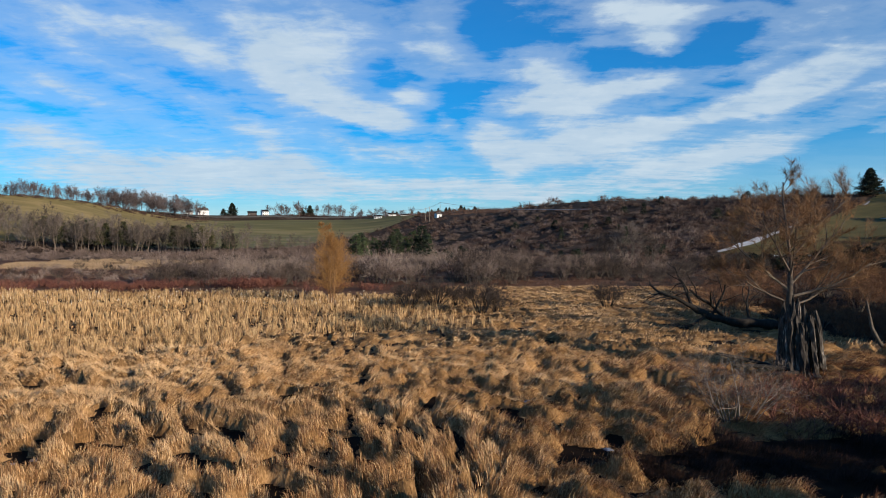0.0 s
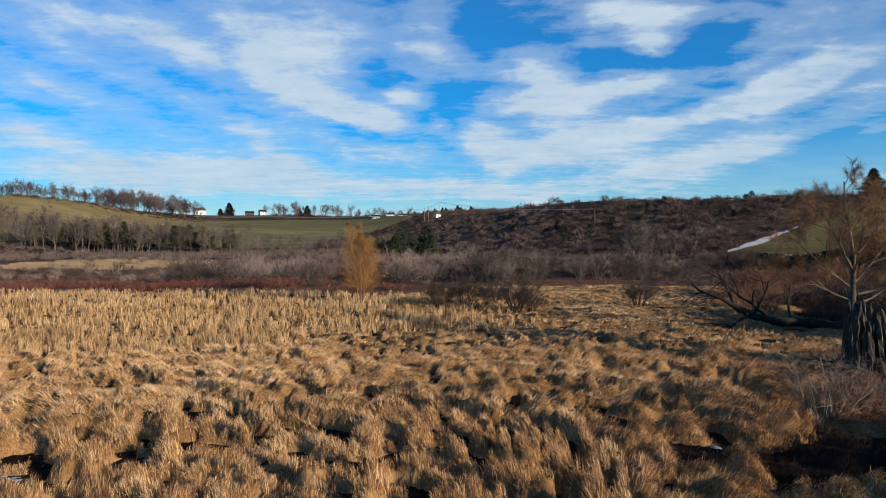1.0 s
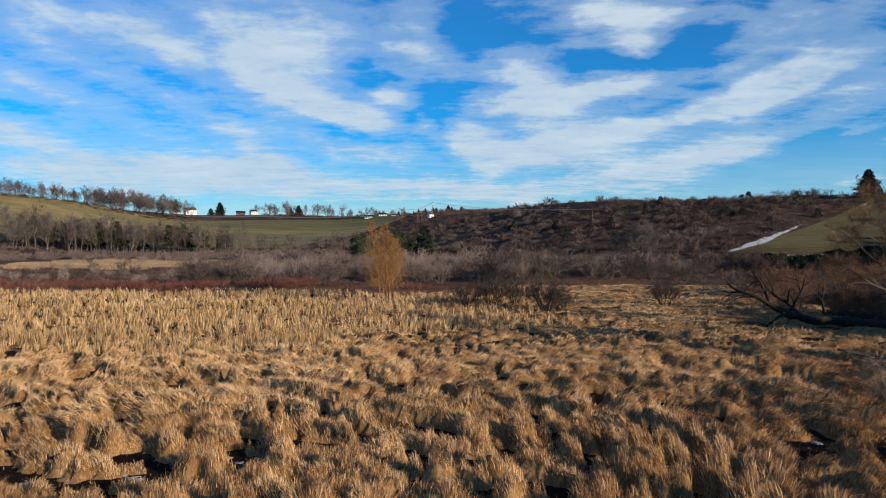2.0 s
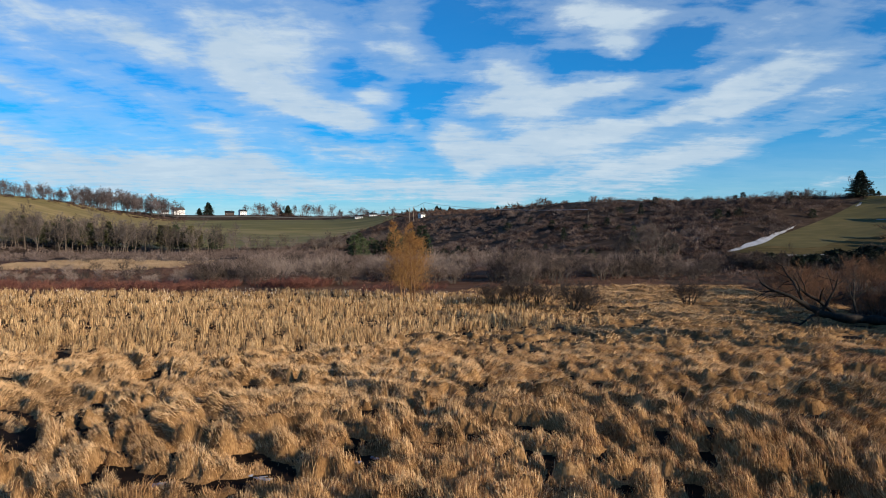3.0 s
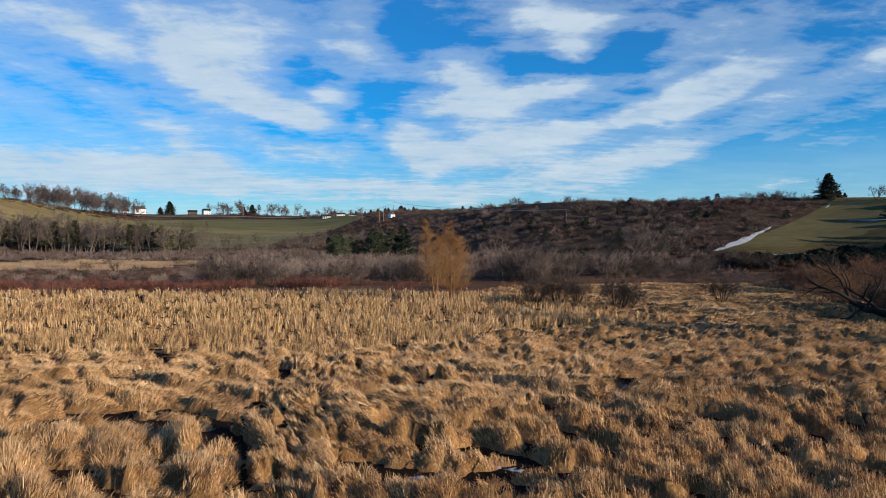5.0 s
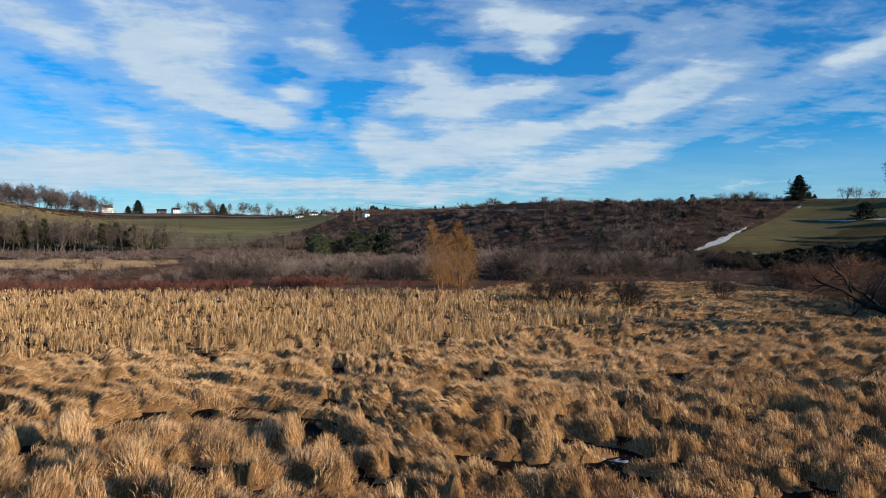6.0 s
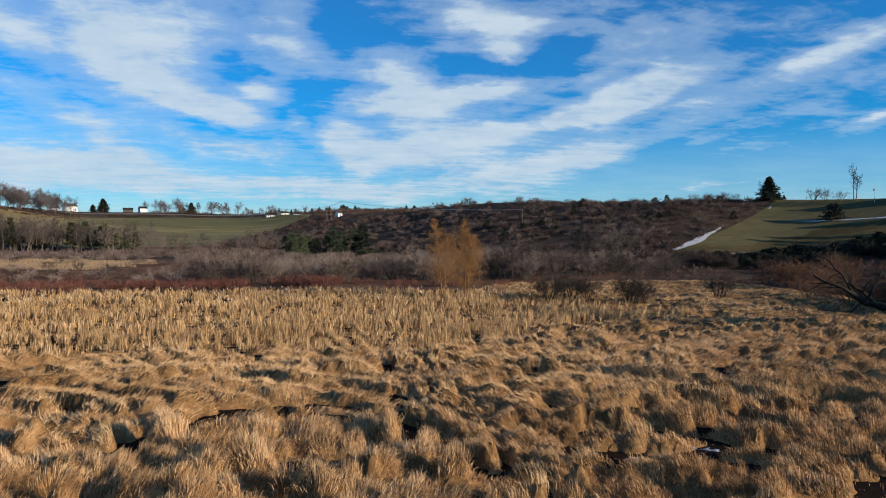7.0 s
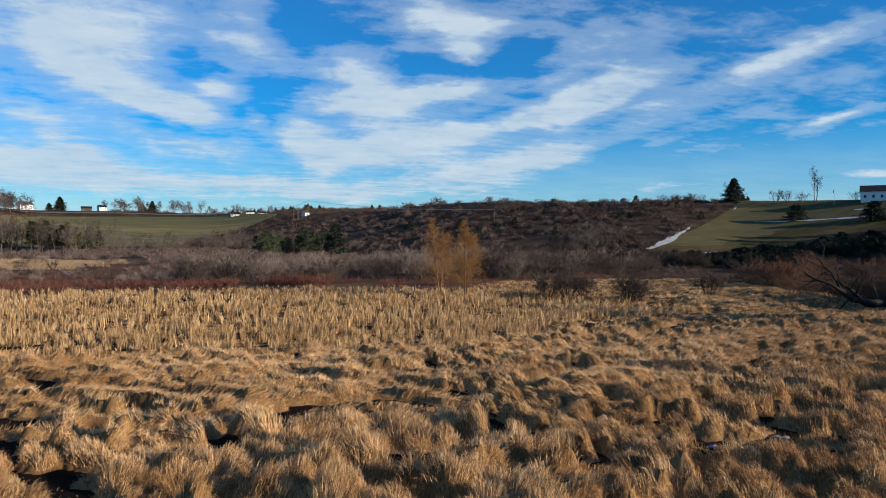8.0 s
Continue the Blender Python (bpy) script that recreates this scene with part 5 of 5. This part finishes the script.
    places = [(194.1, 276.3, 1.0), (196.8, 272.0, 0.8), (199.1, 265.8, 0.7), (210, 246, 0.7), (145.5, 299, 0.65), (163, 300, 0.6), (156, 300, 0.5), (170, 300, 0.5), (130, 306, 0.5)]
    for k in range(34):
        a = rng.uniform(12, 34)
        places.append((*polar(a, float(np.interp(a, BEARING, CREST)) + rng.uniform(-12, 14)), rng.uniform(0.25, 0.55)))
    place_all(broad, places, "low spreading leafless tree on the brow", "tree", "brow trees", rng, 0.9, 1.1)
    # a tree line added out of view, so that its shade falls on the bank
    shade = [bare_plant("bare_tree", 290 + i, 3, 13, 0.25, 0.3, 3, (9, 6, 5), 0.5, 0.05, 0.1, M_BARK, M_TWIG_BROWN, 0.1, 3, 0.8, cut=0) for i in range(2)]
    belt = []
    for k in range(9):
        y = 132 + 5.2 * k
        belt.append((max(0.68 * y + 14, -50 + 1.134 * y + 16) + rng.uniform(0, 18), y, rng.uniform(0.8, 1.2)))
    place_all(shade, belt, "leafless tree of an unseen marsh-side line, added for shade", "tree", "tree line", rng)


def house(name, w, d, h, roof_h, wall, roof, label, windows=3, floors=2):
    """A gabled house: long side along x, gable ends at the sides."""
    thing = new(name)
    bm = boxes((-w / 2, w / 2, -d / 2, d / 2, -1.5, h))
    for sx in (-1, 1):
        a = [bm.verts.new((sx * w / 2, y, z)) for y, z in ((-d / 2, h), (d / 2, h), (0, h + roof_h))]
        bm.faces.new(a)
    part("wall", bm, wall, thing)
    bm = bmesh.new()
    for sy in (-1, 1):
        e, t = 0.4, 0.22
        low = h - roof_h * e / (d / 2)
        pts = [(sy * (d / 2 + e), low), (0, h + roof_h), (0, h + roof_h + t), (sy * (d / 2 + e), low + t)]
        va = [bm.verts.new((-w / 2 - e, y, z)) for y, z in pts]
        vb = [bm.verts.new((w / 2 + e, y, z)) for y, z in pts]
        bm.faces.new(va), bm.faces.new(vb[::-1])
        for i in range(4):
            bm.faces.new((va[i], va[(i + 1) % 4], vb[(i + 1) % 4], vb[i]))
    rf = part("roof", bm, roof, thing)
    part("chimney", boxes((w * 0.2, w * 0.2 + 0.7, -0.35, 0.35, h + roof_h * 0.5, h + roof_h + 0.9)), M_ROCK, rf)
    for fl in range(floors):
        z = 0.9 + fl * 2.7
        for k in range(windows):
            x = -w / 2 + w * (k + 0.5) / windows
            if fl == 0 and k == windows // 2:
                part("door", boxes((x - 0.5, x + 0.5, -d / 2 - 0.06, -d / 2 - 0.003, 0, 2.05)), M_ROOF_RED, thing)
                continue
            win = part("window", boxes((x - 0.55, x + 0.55, -d / 2 - 0.05, -d / 2 - 0.003, z - 0.08, z), (x - 0.55, x + 0.55, -d / 2 - 0.05, -d / 2 - 0.003, z + 1.3, z + 1.38), (x - 0.55, x - 0.47, -d / 2 - 0.05, -d / 2 - 0.003, z, z + 1.3), (x + 0.47, x + 0.55, -d / 2 - 0.05, -d / 2 - 0.003, z, z + 1.3)), M_WHITE, thing)
            part("pane", boxes((x - 0.47, x + 0.47, -d / 2 - 0.03, -d / 2 - 0.003, z, z + 1.3)), M_GLASS, win)
        for sx in (-1, 1):
            part("window", boxes((sx * w / 2 + min(0, sx * 0.05), sx * w / 2 + max(0, sx * 0.05), -0.5, 0.5, z, z + 1.3)), M_GLASS, thing)
    return tagged(thing, label, "house")


def build_houses():
    def at(ob, x, y, turn):
        stand(ob, x, y, turn, 0.75 if y > 500 else 1.0)

    at(house("house", 15, 11, 6.8, 3.6, M_WHITE, M_ROOF_RED, "white gabled farmhouse beside leafless trees"), -254, 720, 40)
    at(house("house", 9, 7, 3.2, 2.4, M_WHITE, M_ROOF_RED, "low white house annex with a brown roof", 3, 1), -266, 716, 10)
    at(house("house", 9, 9, 5.6, 2.4, M_WHITE, M_ROOF, "white two-storey house with a dark roof"), -190, 728, 30)
    at(house("barn", 12, 8, 4.0, 2.2, M_ROOF_RED, M_ROOF, "dark low barn beside a white house", 2, 1), -204, 730, 12)
    for k, x in enumerate((-66, -52, -40)):
        at(house("house", 10, 8, 2.8, 2.0, M_WHITE, M_ROOF, "low white roadside house with a dark roof", 3, 1), x, 690 + 8 * k, 12)
    at(house("shed", 6, 7, 3.6, 2.0, M_WHITE, M_ROOF_RED, "small white shed beside a utility pole", 1, 1), -4.5, 614, 30)
    at(house("house", 22, 9, 3.9, 2.5, M_WHITE, M_ROOF, "long white house with a black roof on the hilltop lawn", 7, 1), 219, 237, -46)


def utility_pole(h):
    thing = new("utility_pole")
    bm = bmesh.new()
    bmesh.ops.create_cone(bm, cap_ends=True, segments=8, radius1=0.2, radius2=0.14, depth=h, matrix=Matrix.Translation((0, 0, h / 2 - 0.3)))
    part("post", bm, M_POLE, thing)
    part("crossarm", boxes((-1.2, 1.2, -0.06, 0.06, h - 1.3, h - 1.14)), M_POLE, thing)
    for x in (-1.1, -0.4, 0.4, 1.1):
        part("insulator", boxes((x - 0.06, x + 0.06, -0.06, 0.06, h - 1.14, h - 0.94)), M_WHITE, thing)
    return tagged(thing, "weathered wooden utility pole with a crossarm", "utility pole", "utility poles")


def build_lines():
    first = utility_pole(12)
    spots = [(-257, 543, 1.15), (-15.5, 598, 1.15), (-12, 599, 1.15), (-2.5, 612, 1.0), (-150, 712, 0.8), (-70, 705, 0.75), (75, 346, 0.5), (-30, 640, 0.75)]
    poles = [first] + [copy_thing(first, Matrix()) for k in spots[1:]]
    for ob, (x, y, s) in zip(poles, spots):
        stand(ob, x, y, 70, s)
    rows = []
    for (a, b) in ((5, 7), (7, 3), (3, 6)):
        pa, pb = [Vector((spots[i][0], spots[i][1], float(land(spots[i][0], spots[i][1])) + 13 * spots[i][2])) for i in (a, b)]
        for k in range(12):
            f, g = k / 12, (k + 1) / 12
            q = [pa.lerp(pb, u) - Vector((0, 0, 10 * u * (1 - u))) for u in (f, g)]
            rows.append((tuple(q[0]), tuple(q[1]), 0.12, 0.12, 0))
    tagged(put("power_line", wood_mesh("power_line", rows, M_WIRE, 4)), "sagging power line crossing the hillside", "power line")


def build_flag():
    thing = new("flagpole")
    bm = bmesh.new()
    bmesh.ops.create_cone(bm, cap_ends=True, segments=8, radius1=0.07, radius2=0.04, depth=6.8, matrix=Matrix.Translation((0, 0, 3.3)))
    part("post", bm, M_WHITE, thing)
    bm = bmesh.new()
    for k in range(2):
        rows = [[bm.verts.new((-0.05 - i * 0.22, 0.12 * math.sin(i * 1.1) + 0.03 * k, 6.5 - j * 0.36 - 0.05 * i)) for j in range(4)] for i in range(9)]
        for i in range(8):
            for j in range(3):
                bm.faces.new((rows[i][j], rows[i + 1][j], rows[i + 1][j + 1], rows[i][j + 1]))
    part("flag", bm, M_FLAG, thing, "dark striped cloth flag")
    tagged(stand(thing, 203.4, 251.4, 30), "white flagpole with a dark flag on the lawn", "flagpole")


build_ground()
build_fields()
build_mat()
build_meadow()
build_grass()
build_larches()
build_willow()
build_shrubs()
build_scrub()
build_trees()
build_houses()
build_lines()
build_flag()
